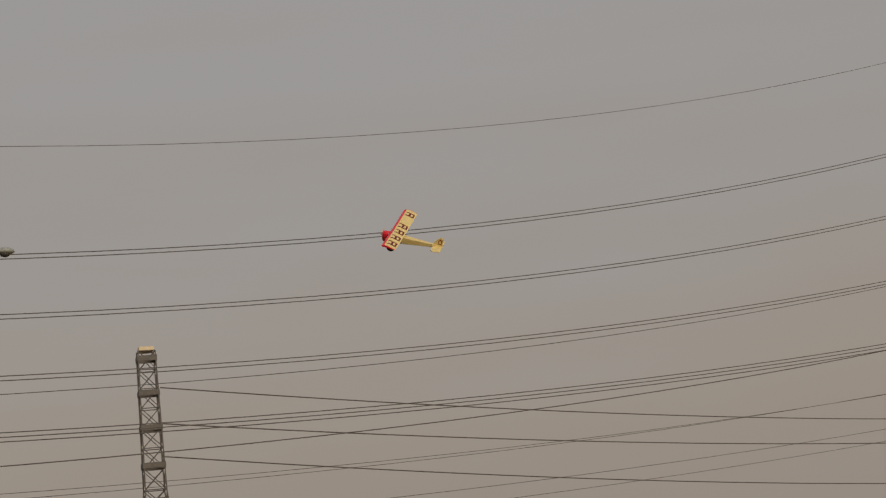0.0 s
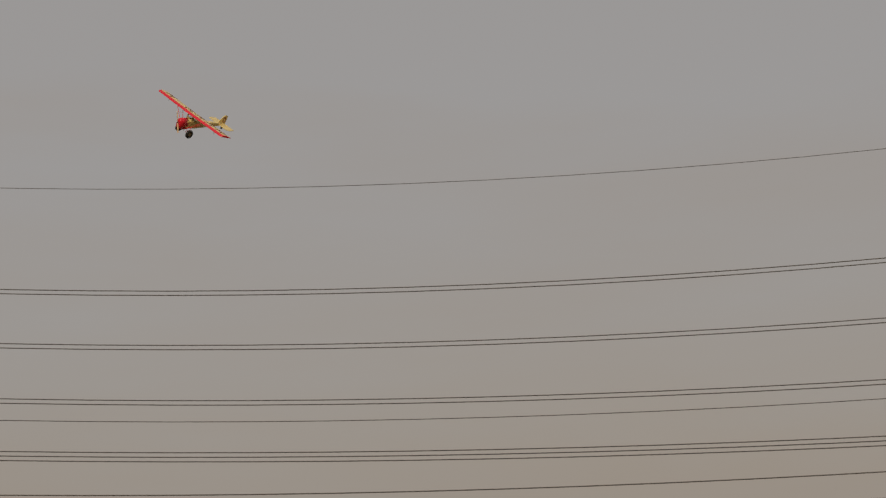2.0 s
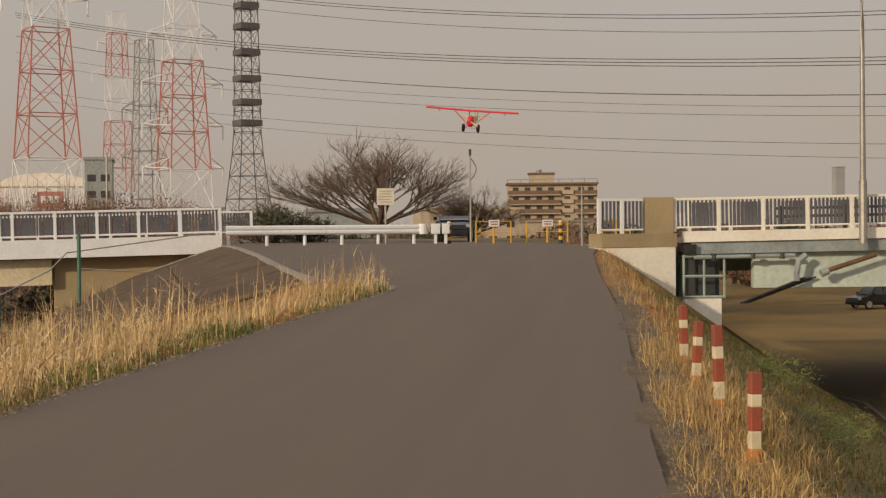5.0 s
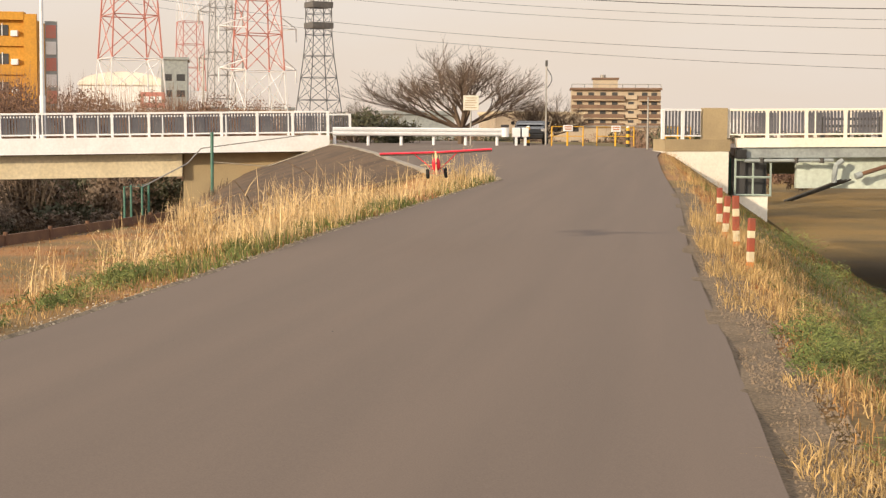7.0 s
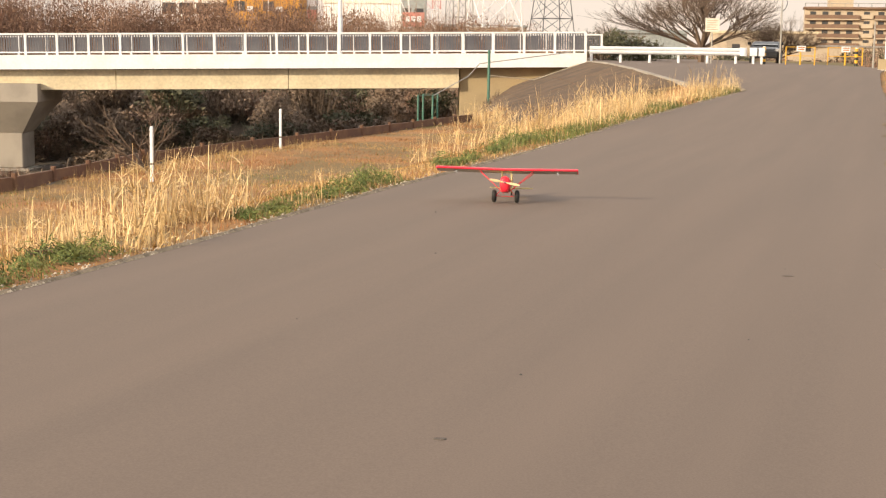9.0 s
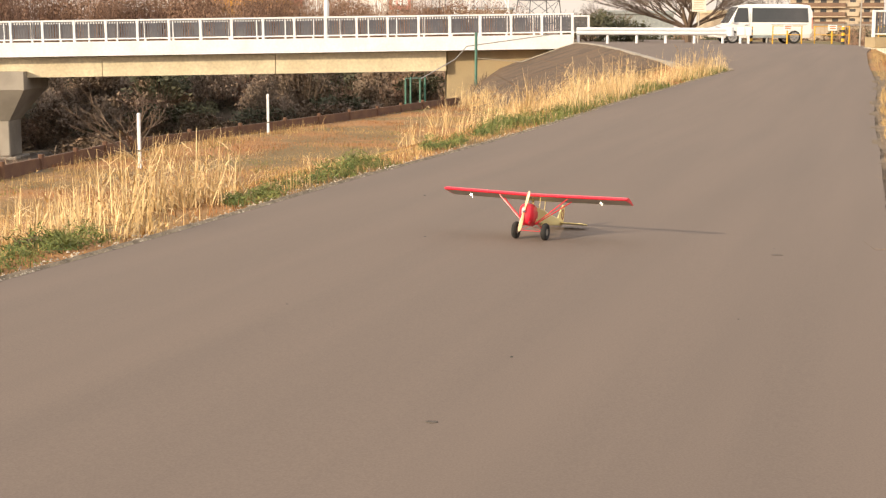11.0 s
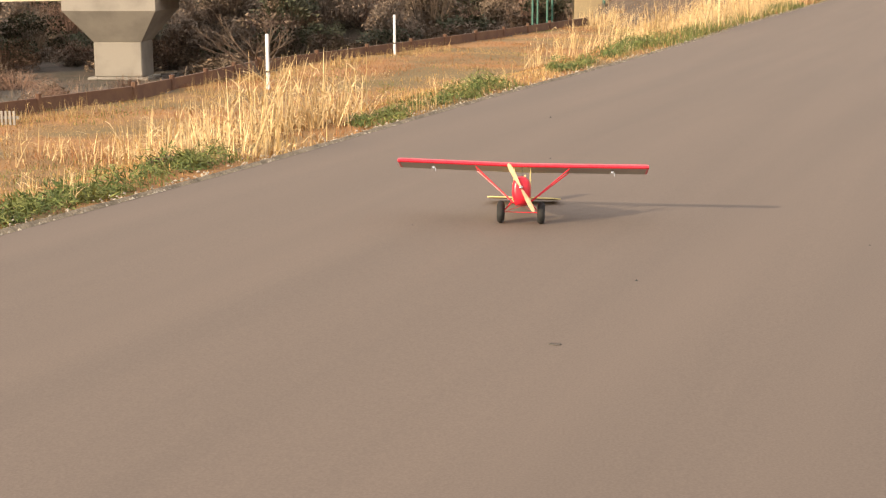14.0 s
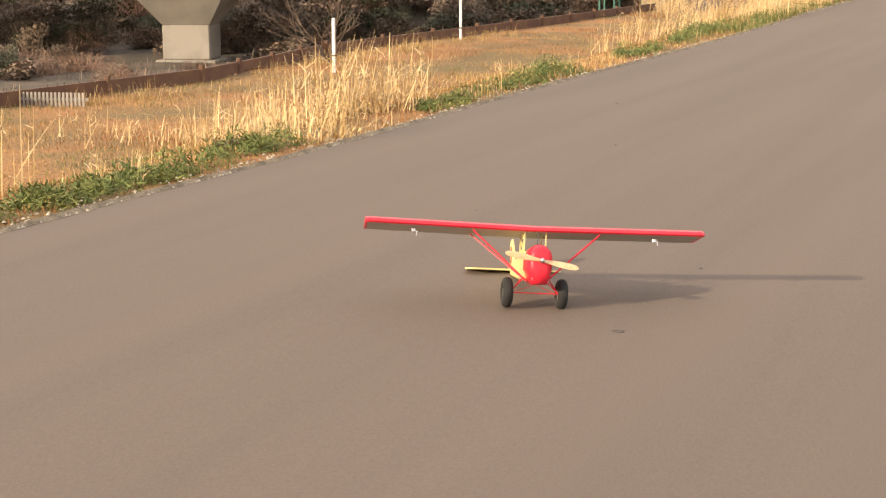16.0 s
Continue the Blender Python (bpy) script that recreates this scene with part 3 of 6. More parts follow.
    a, b = c + w * 4.2 - n * 0.05, c + w * 5.9 - n * 0.05
    part("outlet_pipe", bar(B(), (a.x, a.y, 0.12), (b.x, b.y, 0.66), 0.075, 10), RUST, br, "rusty brown raking pipe")
    part("pipe_collar", bar(B(), (a.x, a.y, 0.10), (a.x + 0.22, a.y, 0.18), 0.12, 10), GREY_PAINT, br)
    a, b = c + w * 0.3 - n * 0.05, c + w * 3.4 - n * 0.05
    part("pipe", bar(B(), (a.x, a.y, 0.62), (b.x, b.y, 0.66), 0.065, 8), GREY_PAINT, br, "blue-grey service pipe")
    for d in (0.9, 2.1, 3.0):
        q = c + w * d - n * 0.05
        part("pipe_clamp", bar(B(), (q.x, q.y, 0.56), (q.x, q.y, 0.74), 0.09, 8), DARK, br)
    a = c + w * 3.5 - n * 0.05
    part("drain_pipe", tube(B(), [(a.x + 0.25, a.y, 0.66), (a.x + 0.02, a.y, 0.5), (a.x - 0.05, a.y, 0.15), (a.x - 0.05, a.y, -0.12)], 0.10, 8), GREY_PAINT, br, "pale blue-grey bent drain pipe")
    q, r = c + w * 0.02 - n * 0.1, c + w * 0.36 - n * 0.1
    part("junction_box", slab(B(), q, r, 0.3, 0.70, 1.02, 0.70, 1.02), BLACK, br, "small black box under the deck end")
    bay = railing_bay(1.37, 1.02, CREAM_WHITE)
    railing(br, bay, (S.x + w.x * 0.92, S.y + w.y * 0.92 + 0.15, top(0.92)), (w.x, w.y), rise, 1.37, 43)
    back = n * 3.2
    railing(br, bay, (S.x + back.x + 2.2, S.y + back.y + 0.3, top(1.2)), (w.x, w.y), rise, 1.37, 41)
    bay2 = railing_bay(0.74, 1.06)
    railing(br, bay2, (17.42, 58.45, 1.36), (0.996, 0.09), 0.0, 0.74, 2)


def build_lamp(base, top_z, paint, arm, label):
    """Tapered steel mast with a bent arm and an oval head; arm: plan vector of the reach."""
    lp = thing("street_lamp", pose(*base), label, "street lamp", "street lamps")
    h = top_z - base[2]
    a = Vector((arm[0], arm[1], 0))
    pts, r = [], []
    for k in range(9):
        f = k / 8
        pts.append((0, 0, f * (h - 1.1)))
        r.append(0.105 - 0.045 * f)
    for k in range(1, 7):
        q = math.radians(15 * k)
        pts.append((a.x * (1 - math.cos(q)), a.y * (1 - math.cos(q)), h - 1.1 + 1.05 * math.sin(q)))
        r.append(0.06 - 0.004 * k)
    part("mast", tube(B(), pts, r, 10), paint, lp, smooth=True)
    part("mast_sleeve", bar(B(), (0, 0, 0), (0, 0, 1.9), 0.125, 10), paint, lp)
    bm = B()
    rings = []
    d = a.normalized()
    n = Vector((-d.y, d.x, 0))
    for k in range(9):
        q = math.pi * k / 8
        c = a + d * (0.18 - 0.24 * math.cos(q)) + Vector((0, 0, h - 0.03))
        rr = max(math.sin(q), 0.06)
        rings.append([c + n * (0.19 * rr * math.cos(t)) + Vector((0, 0, (0.12 if math.sin(t) > 0 else 0.07) * rr * math.sin(t))) for t in [2 * math.pi * i / 12 for i in range(12)]])
    loft(bm, rings)
    part("lamp_head", bm, GREY_PAINT, lp, "grey oval lamp head", smooth=True)
    c = a + d * 0.18 + Vector((0, 0, h - 0.085))
    bm = B()
    rings = [[c + n * (0.13 * s * math.cos(t)) + d * (0.14 * s * math.sin(t)) + Vector((0, 0, -z)) for t in [2 * math.pi * i / 12 for i in range(12)]] for s, z in ((1.0, -0.02), (0.8, 0.05), (0.3, 0.08))]
    loft(bm, rings)
    part("lens", bm, GLASS_DARK, lp, "dark glass lens", smooth=True)


# ---- power lines ----
def lattice(x, y, z0, top, half0, half1, bands, label, arms=(), mats=(PYLON_DARK,), name="power_pylon", thick=0.16, waist=None, galleries=()):
    """A four-legged lattice tower; one mesh for each storey."""
    tw = thing(name, pose(x, y, z0, 0, 0, 20), label, "pylon", "power pylons")
    hz = [((k / bands) ** 0.9) * (top - z0) for k in range(bands + 1)]
    def half(z):
        f = z / (top - z0)
        if waist and f < waist:
            return half0 + (half1 * 1.25 - half0) * (f / waist)
        g = (f - (waist or 0)) / (1 - (waist or 0))
        return (half1 * 1.25 if waist else half0) * (1 - g) + half1 * g
    cs = ((-1, -1), (1, -1), (1, 1), (-1, 1))
    for k in range(bands):
        a, b = hz[k], hz[k + 1]
        ha, hb = half(a), half(b)
        bm = B()
        for i in range(4):
            p, q = cs[i], cs[(i + 1) % 4]
            bar(bm, (p[0] * ha, p[1] * ha, a), (p[0] * hb, p[1] * hb, b), thick, 4, caps=False)
            bar(bm, (p[0] * ha, p[1] * ha, a), (q[0] * hb, q[1] * hb, b), thick * 0.55, 4, caps=False)
            bar(bm, (q[0] * ha, q[1] * ha, a), (p[0] * hb, p[1] * hb, b), thick * 0.55, 4, caps=False)
            bar(bm, (p[0] * hb, p[1] * hb, b), (q[0] * hb, q[1] * hb, b), thick * 0.6, 4, caps=False)
        part("lattice_storey", bm, mats[k % len(mats)], tw)
    for z in galleries:
        h = half(z) + 0.25
        bm = B()
        for a, b in ((-h, -h + 0.35), (h - 0.35, h)):
            box(bm, -h, h, a, b, z - 0.55, z + 0.55)
            box(bm, a, b, -h + 0.36, h - 0.36, z - 0.55, z + 0.55)
        part("gallery", bm, mats[0], tw, "dark railed work gallery")
    for z, reach in arms:
        for sx in (-1, 1):
            bm = B()
            h = half(z)
            for sy in (-1, 1):
                bar(bm, (sx * h, sy * h, z), (sx * reach, 0, z + 0.3), thick * 0.7, 4, caps=False)
                bar(bm, (sx * h, sy * h, z + 1.8), (sx * reach, 0, z + 0.3), thick * 0.7, 4, caps=False)
            bar(bm, (sx * reach, 0, z + 0.3), (sx * reach, 0, z - 2.0), 0.14, 6)
            part("cross_arm", bm, mats[0], tw)
    return tw


WIRE_FOOT, WIRE_WAY = Vector((90.74, 89.28)), Vector((math.cos(radians(-54.80)), math.sin(radians(-54.80))))
# height over the plan line, in hundreds of metres s: a s^2 + b s + c; strands; thickness
WIRES = [
    (10.14, 0.08, 32.74, 1, 0.023),
    (9.12, -0.42, 24.92, 2, 0.036),
    (7.88, -0.97, 20.93, 2, 0.036),
    (6.55, -1.59, 16.93, 2, 0.036),
    (6.79, -1.16, 15.69, 1, 0.029),
    (4.98, -1.99, 13.14, 3, 0.038),
    (5.40, -0.80, 10.82, 1, 0.042),
    (4.38, -2.13, 9.43, 1, 0.021),
    (4.43, -1.67, 8.88, 1, 0.021),
    (3.81, -1.90, 6.58, 1, 0.023),
    (3.81, -1.90, 5.41, 1, 0.021),
]
# a second line that leaves the farther pylon: start, end
BRANCH = [((300.5, 101.5, 41.5), (490, -145, 24.3)), ((300.5, 101.5, 34.2), (490, -145, 17.6)), ((300.5, 101.5, 27.6), (490, -145, 4.2))]


def build_wires():
    for a, b, c, strands, r in WIRES:
        w = thing("power_line", pose(WIRE_FOOT.x, WIRE_FOOT.y, 0), "grey overhead power line sagging between pylons", "power line", "overhead power lines")
        for k in range(strands):
            bm = B()
            pts = []
            for i in range(73):
                s = -1.85 + 4.07 * i / 72
                pts.append((WIRE_WAY.x * s * 100, WIRE_WAY.y * s * 100, a * s * s + b * s + c + (k - (strands - 1) / 2) * 0.315))
            tube(bm, pts, r, 4)
            part("conductor", bm, PYLON_DARK, w)


def build_branch():
    for a, b in BRANCH:
        w = thing("power_line", pose(*a), "grey overhead power line leaving a pylon", "power line", "overhead power lines")
        pts = []
        for i in range(25):
            f = i / 24
            pts.append(((b[0] - a[0]) * f, (b[1] - a[1]) * f, (b[2] - a[2]) * f - 12 * f * (1 - f)))
        part("conductor", tube(B(), pts, 0.13, 4), PYLON_DARK, w)


build_left_bridge()
build_right_bridge()
build_lamp((25.35, 57.2, 1.0), 9.68, GALV, (-0.34, -0.50), "tall grey street lamp fixed to the bridge edge")
# mast in dark pylon colour: its backlit silhouette is painted, not lit
build_lamp((44.28, 44.22, -4.4), 10.47, PYLON_DARK, (0.09, -0.30), "tall grey street lamp with a bent arm")
build_lamp((-5.2, 73.0, 1.1), 12.5, WHITE, (0.1, 1.2), "white street lamp behind the bridge railing")
lattice(21.4, 300, -2, 48, 4.2, 1.6, 12, "tall dark grey lattice power pylon", (), (PYLON_DARK,), waist=0.42, thick=0.10, galleries=(24.5, 28.5, 33, 38, 43, 47))
cap_pylon = lattice(300.1, 103.8, -2, 49, 6.0, 1.7, 12, "dark grey lattice power pylon with a pale cap", (), (PYLON_DARK,), waist=0.4, galleries=(21, 28, 35.5, 42.5, 49.5))
lattice(-10.6, 226, -2, 52, 4.5, 1.2, 9, "red and white lattice power pylon", ((36, 6.0), (42, 5.0)), (WHITE, WHITE, PYLON_RED, PYLON_RED, PYLON_RED, WHITE, WHITE, PYLON_RED, PYLON_RED), thick=0.13)
lattice(-5.5, 400, -2, 58, 3.6, 1.8, 10, "distant red and white lattice power pylon", ((44, 6.5), (52, 5.0)), (WHITE, WHITE, PYLON_RED, PYLON_RED, PYLON_RED, WHITE, WHITE, PYLON_RED, PYLON_RED), thick=0.13)
lattice(8.6, 262, -2, 52, 4.1, 1.5, 9, "red and white lattice power pylon with cross arms", ((14, 7.0), (21, 7.0), (28, 7.0), (36, 6.0)), (WHITE, WHITE, PYLON_RED, PYLON_RED, PYLON_RED, WHITE, WHITE, PYLON_RED, PYLON_RED), thick=0.14)
lattice(2.4, 268, -2, 34, 2.2, 1.2, 9, "grey lattice power pylon behind a red one", ((16, 4.0), (24, 4.0)), (GALV,), thick=0.09)
part("cap", box(B(), -1.5, 1.5, -1.5, 1.5, 51.0, 51.9, 0.1), CREAM, cap_pylon, "pale yellow cap")
build_wires()
build_branch()


# ---- crest of the road: guardrail, gates, signs ----
def build_revetment():
    """Concrete slope between road and bridge, in slabs, with a kerb along its top."""
    rv = thing("slope_revetment", pose(0, 0, 0), "weathered grey-brown concrete slope lining with a kerb", "slope lining", kind="structure")
    n = 9
    for j in range(n):
        for i in range(3):
            y0, y1 = 44.6 + 24.7 * j / n, 44.6 + 24.7 * (j + 1) / n - 0.02
            bm = B()
            q, m = [], 5
            for v in range(m):
                y = y0 + (y1 - y0) * v / (m - 1)
                xl = table(LEFT_EDGE, y)
                for u in range(m):
                    x = xl - 0.15 - 5.9 * (i + (u / (m - 1)) * 0.99) / 3
                    z = max(ground_z(x, y), -2.6) + 0.09 - 0.12 * ((i + u / (m - 1)) / 3) ** 3 - 0.12 * max(0.0, 1 - (y - 44.6) / 2.0)
                    q.append(bm.verts.new((x, y, z)))
            for v in range(m - 1):
                for u in range(m - 1):
                    bm.faces.new((q[v * m + u], q[v * m + u + 1], q[(v + 1) * m + u + 1], q[(v + 1) * m + u]))
            part("slab", bm, STONE, rv)
    for k in range(12):
        y0, y1 = 44.6 + 24.7 * k / 12, 44.6 + 24.7 * (k + 1) / 12 - 0.02
        bm = B()
        loft(bm, [[(table(LEFT_EDGE, y) - 0.12 + dx, y, road_z(y) + dz) for dx, dz in ((0, -0.2), (0.16, -0.2), (0.16, 0.06), (0, 0.06))] for y in (y0, y1)])
        part("kerb_stone", bm, CONCRETE, rv, "pale kerb stone")


def build_guardrail():
    g = thing("guardrail", pose(0, 0, 0), "white painted steel guardrail with round posts", "guardrail")
    for k in range(6):
        x = 6.9 + 1.42 * k
        y = 69.9 + 0.19 * (x - 6.9)
        part("post", bar(B(), (x, y + 0.1, 0.9), (x, y + 0.1, 1.72), 0.065, 8), WHITE, g)
    prof = [(0.0, 0.0), (-0.05, 0.05), (-0.05, 0.12), (0.0, 0.17), (-0.05, 0.22), (-0.05, 0.30), (0.0, 0.35), (0.02, 0.35), (0.02, 0.0)]
    for k in range(2):
        bm = B()
        xa, xb = 6.8 + 3.75 * k, 6.8 + 3.75 * (k + 1) - 0.01
        loft(bm, [[(x, 69.9 + 0.19 * (x - 6.9) + dy, 1.40 + dz) for dy, dz in prof] for x in (xa, xb)])
        part("beam", bm, WHITE, g, "rippled white steel beam")
    part("end_cap", bar(B(), (14.35, 71.32, 1.38), (14.35, 71.32, 1.78), 0.17, 12), WHITE, g, "rounded white end cap")
    for x, w in ((14.85, 0.17), (15.25, 0.14)):
        b = thing("utility_box", pose(x, 71.4, 0.96), "small white box on a white post", "utility box", "white boxes beside the guardrail")
        part("post", box(B(), -0.05, 0.05, -0.05, 0.05, 0, 0.5), WHITE, b)
        part("case", box(B(), -w, w, -0.1, 0.1, 0.42, 0.82, 0.02), WHITE, b)


def build_bollard(x, y):
    b = thing("bollard", pose(x, y, 0.98), "black and yellow striped steel bollard", "bollard", "striped bollards")
    for k in range(6):
        part("band", bar(B(), (0, 0, 0.14 * k), (0, 0, 0.14 * (k + 1)), 0.085, 10), YELLOW if k % 2 else BLACK, b)
    part("cap", bar(B(), (0, 0, 0.84), (0, 0, 0.88), 0.085, 10, 0.05), WHITE, b)


def build_gate(x, y, w, turn, board=True):
    g = thing("barrier_gate", pose(x, y, 0.98, 0, 0, turn), "yellow steel barrier gate with a warning board", "barrier gate", "yellow barrier gates")
    for s in (-1, 1):
        part("post", bar(B(), (s * w, 0, 0), (s * w, 0, 0.90), 0.03, 8), YELLOW, g)
    for z in (0.45, 0.88):
        part("rail", bar(B(), (-w, 0, z), (w, 0, z), 0.02, 6), YELLOW, g)
    part("post", bar(B(), (0, 0, 0), (0, 0, 0.9), 0.045, 8), YELLOW, g)
    if board:
        bd = part("board", box(B(), -0.23, 0.23, -0.075, -0.05, 0.66, 0.94, 0.01), WHITE, g, "white board with orange writing bars")
        for k, hw in ((0, 0.17), (1, 0.15)):
            part("writing_bar", box(B(), -hw, hw, -0.081, -0.0755, 0.84 - 0.10 * k, 0.89 - 0.10 * k), ORANGE, bd)


def build_sign(x, y, z):
    s = thing("road_sign", pose(x, y, z), "square cream notice board on a thin grey post", "sign")
    part("post", bar(B(), (0, 0, 0), (0, 0, 1.75), 0.04, 8), GALV, s)
    bd = part("board", box(B(), -0.36, 0.36, -0.06, -0.04, 1.62, 2.3, 0.01), material("faded_cream_board", (0.76, 0.73, 0.63), (0.68, 0.65, 0.55), 4, 0.6), s)
    for k in range(5):
        part("writing_bar", box(B(), -0.27, 0.27 - 0.08 * (k % 2), -0.066, -0.0605, 2.17 - 0.11 * k, 2.20 - 0.11 * k), material("faded_print", (0.50, 0.36, 0.22), None, 5, 0.7), bd)


def build_pole(x, y, z, h, r, label, name="pole", loop=False):
    p = thing(name, pose(x, y, z), label, "pole", "thin poles on the levee")
    part("mast", bar(B(), (0, 0, 0), (0, 0, h), r, 8, r * 0.7), GALV, p)
    if loop:
        part("head", bar(B(), (0, 0, h), (0, 0, h + 0.28), 0.06, 8), DARK, p, "dark cylindrical head")
        part("cable", tube(B(), [(0.03, 0, h - 0.1)] + [(0.05 + 0.22 * math.sin(math.pi * k / 8), 0, h - 0.15 - 0.9 * k / 8) for k in range(9)], 0.02, 5), DARK, p)


def build_marker(x, y, z, h):
    m = thing("marker_post", pose(x, y, z), "slim white plastic marker post in the grass", "marker post", "white marker posts")
    part("shaft", box(B(), -0.029, 0.029, -0.028, 0.028, 0, h, 0.01), WHITE, m)
    part("band", box(B(), -0.031, 0.031, -0.030, 0.030, h * 0.33, h * 0.36), DARK, m, "dark joint band")


def build_delineator(x, y, z, h, lean):
    d = thing("roadside_post", pose(x, y, z, 0, lean, 0), "weathered roadside post with red and cream bands", "roadside post", "banded roadside posts")
    names = (("shaft", ORANGE, ""), ("lower_band", CREAM, "faded cream band"), ("red_band", RED_POST, "dark red band"), ("upper_band", CREAM, "faded cream band"), ("top_band", RED_POST, "dark red band"))
    cuts = (-0.2, 0.16 * h, 0.36 * h, 0.62 * h, 0.76 * h, h)
    for (name, mat, label), a, b in zip(names, cuts, cuts[1:]):
        part(name, box(B(), -0.038, 0.038, -0.034, 0.034, a, b, 0.006), mat, d, label)


def build_green_stair():
    s = thing("stair_rail", pose(0, 0, 0), "green steel handrail and post beside the bridge end", "handrail")
    part("post", bar(B(), (1.9, 64.2, -1.8), (1.9, 64.2, 1.5), 0.06, 8), GREEN_PAINT, s)
    part("frame", tube(B(), [(-1.1, 61, -3.2), (-1.1, 61, -0.40), (-0.5, 61.1, -0.40), (-0.5, 61.1, -3.2)], 0.045, 6), GREEN_PAINT, s)
    part("frame", tube(B(), [(-0.9, 61.5, -3.2), (-0.9, 61.5, -0.36), (-0.3, 61.6, -0.36), (-0.3, 61.6, -3.2)], 0.045, 6), GREEN_PAINT, s)
    part("handrail", tube(B(), [(-0.5, 61.1, -0.42), (1.0, 64.0, 0.35), (1.5, 64.5, 0.9), (5.8, 68.5, 1.45)], 0.022, 6), GALV, s)
    part("handrail", tube(B(), [(1.9, 64.2, 0.4), (4.0, 66.2, 0.2), (6.2, 68.6, 0.9)], 0.025, 6), CREAM, s)


# ---- vehicles ----
def build_car(name, m, paint, label, L, Wd, H, bonnet, group=""):
    """Nose towards -x. One-box van or minivan: body, glass, lights and four wheels."""
    c = thing(name, m, label, "van", group)
    hw = Wd / 2
    secs = [(-L / 2, 0.42, 0.62, 0.86), (-L / 2 + 0.10, 0.30, 0.80, 0.95), (-L / 2 + bonnet, 0.28, 0.98, 1.0), (-L / 2 + bonnet + 0.55, 0.28, H - 0.12, 1.0), (-L / 2 + bonnet + 0.95, 0.28, H - 0.02, 1.0), (L / 2 - 0.7, 0.28, H, 1.0), (L / 2 - 0.12, 0.30, H - 0.06, 0.98), (L / 2, 0.40, H - 0.35, 0.95)]
    rings = []
    for x, z0, z1, k in secs:
        w = hw * k
        belt = min(1.02, z1 - 0.02)
        t = w if z1 < 1.1 else w - 0.16 * (z1 - 1.0)
        rings.append([(x, -w * 0.94, z0), (x, -w, z0 + 0.18), (x, -w, belt), (x, -t, z1 - 0.05), (x, -t + 0.08, z1), (x, t - 0.08, z1), (x, t, z1 - 0.05), (x, w, belt), (x, w, z0 + 0.18), (x, w * 0.94, z0)])
    part("body", loft(B(), rings), paint, c, smooth=False)
    xs = -L / 2 + bonnet
    def pane(xa, xb, side, name="side_window"):
        bm = B()
        za, zb = 1.06, H - 0.2
        ya, yb = side * (hw + 0.004 - 0.16 * 0.06), side * (hw + 0.004 - 0.16 * (zb - 1.0))
        q = [(xa, ya, za), (xb, ya, za), (xb - 0.04, yb, zb), (xa + (0.28 if xa < xs + 0.3 else 0.04), yb, zb)]
        loft(bm, [q, [(x, y - side * 0.02, z) for x, y, z in q]])
        part(name, bm, GLASS_DARK, c, "dark side glass")
    for side in (-1, 1):
        pane(xs + 0.22, xs + 1.05, side)
        if H > 1.9:
            pane(xs + 1.20, L / 2 - 0.22, side)
            part("sliding_door_rail", box(B(), xs + 2.2, L / 2 - 0.3, side * (hw - 0.01), side * (hw + 0.006), 0.93, 0.96), GREY_PAINT, c)
            part("sill", box(B(), xs + 0.95, L / 2 - 1.35, side * (hw - 0.02), side * (hw + 0.008), 0.30, 0.42), GREY_PAINT, c)
            part("door_handle", box(B(), xs + 0.85, xs + 1.02, side * hw, side * (hw + 0.03), 0.90, 0.94), DARK, c)
            part("tail_light", box(B(), L / 2 - 0.06, L / 2 - 0.01, side * (hw * 0.93) - 0.05, side * (hw * 0.93) + 0.05, 0.75, 1.3), PYLON_RED, c, "red tail light")
        else:
            pane(xs + 1.15, xs + 2.2, side)
            pane(xs + 2.28, L / 2 - 0.25, side)
        part("door_seam", box(B(), xs + 1.09, xs + 1.11, side * (hw - 0.01), side * (hw + 0.003), 0.5, 1.5), DARK, c)
        part("headlight", box(B(), -L / 2 + 0.02, -L / 2 + 0.22, side * (hw * 0.86) - 0.12, side * (hw * 0.86) + 0.10, 0.66, 0.84, 0.03), CHROME, c, "clear headlight")
        part("mirror", box(B(), xs + 0.1, xs + 0.25, side * (hw + 0.02), side * (hw + 0.2), 1.02, 1.2, 0.03), paint, c)
    bm = B()
    xa, xb = xs + 0.02, xs + 0.50
    q = [(xa, -hw + 0.1, 1.02), (xa, hw - 0.1, 1.02), (xb, hw - 0.22, H - 0.15), (xb, -hw + 0.22, H - 0.15)]
    loft(bm, [[(x - 0.02, y, z + 0.01) for x, y, z in q], [(x + 0.03, y, z) for x, y, z in q]])
    part("windscreen", bm, GLASS_DARK, c)
    part("bumper", box(B(), -L / 2 - 0.05, -L / 2 + 0.15, -hw * 0.9, hw * 0.9, 0.3, 0.55, 0.05), paint, c)
    wheels = []
    for x in (-L / 2 + 0.85, L / 2 - 0.95):
        for side in (-1, 1):
            bm = B()
            loft(bm, [[(rr * math.cos(2 * math.pi * i / 20), yy, rr * math.sin(2 * math.pi * i / 20)) for i in range(20)] for yy, rr in ((-0.10, 0.24), (-0.10, 0.31), (-0.07, 0.33), (0.07, 0.33), (0.10, 0.31), (0.10, 0.24))])
            w = part("wheel", bm, TYRE, c)
            w.location = (x, side * (hw - 0.06), 0.33)
            rim = B()
            bar(rim, (0, -0.112, 0), (0, 0.112, 0), 0.235, 16)
            for k in range(5):
                a = 2 * math.pi * k / 5
                box(rim, 0.12 * math.cos(a) - 0.025, 0.12 * math.cos(a) + 0.025, -0.115, 0.115, 0.12 * math.sin(a) - 0.025, 0.12 * math.sin(a) + 0.025, mat=1)
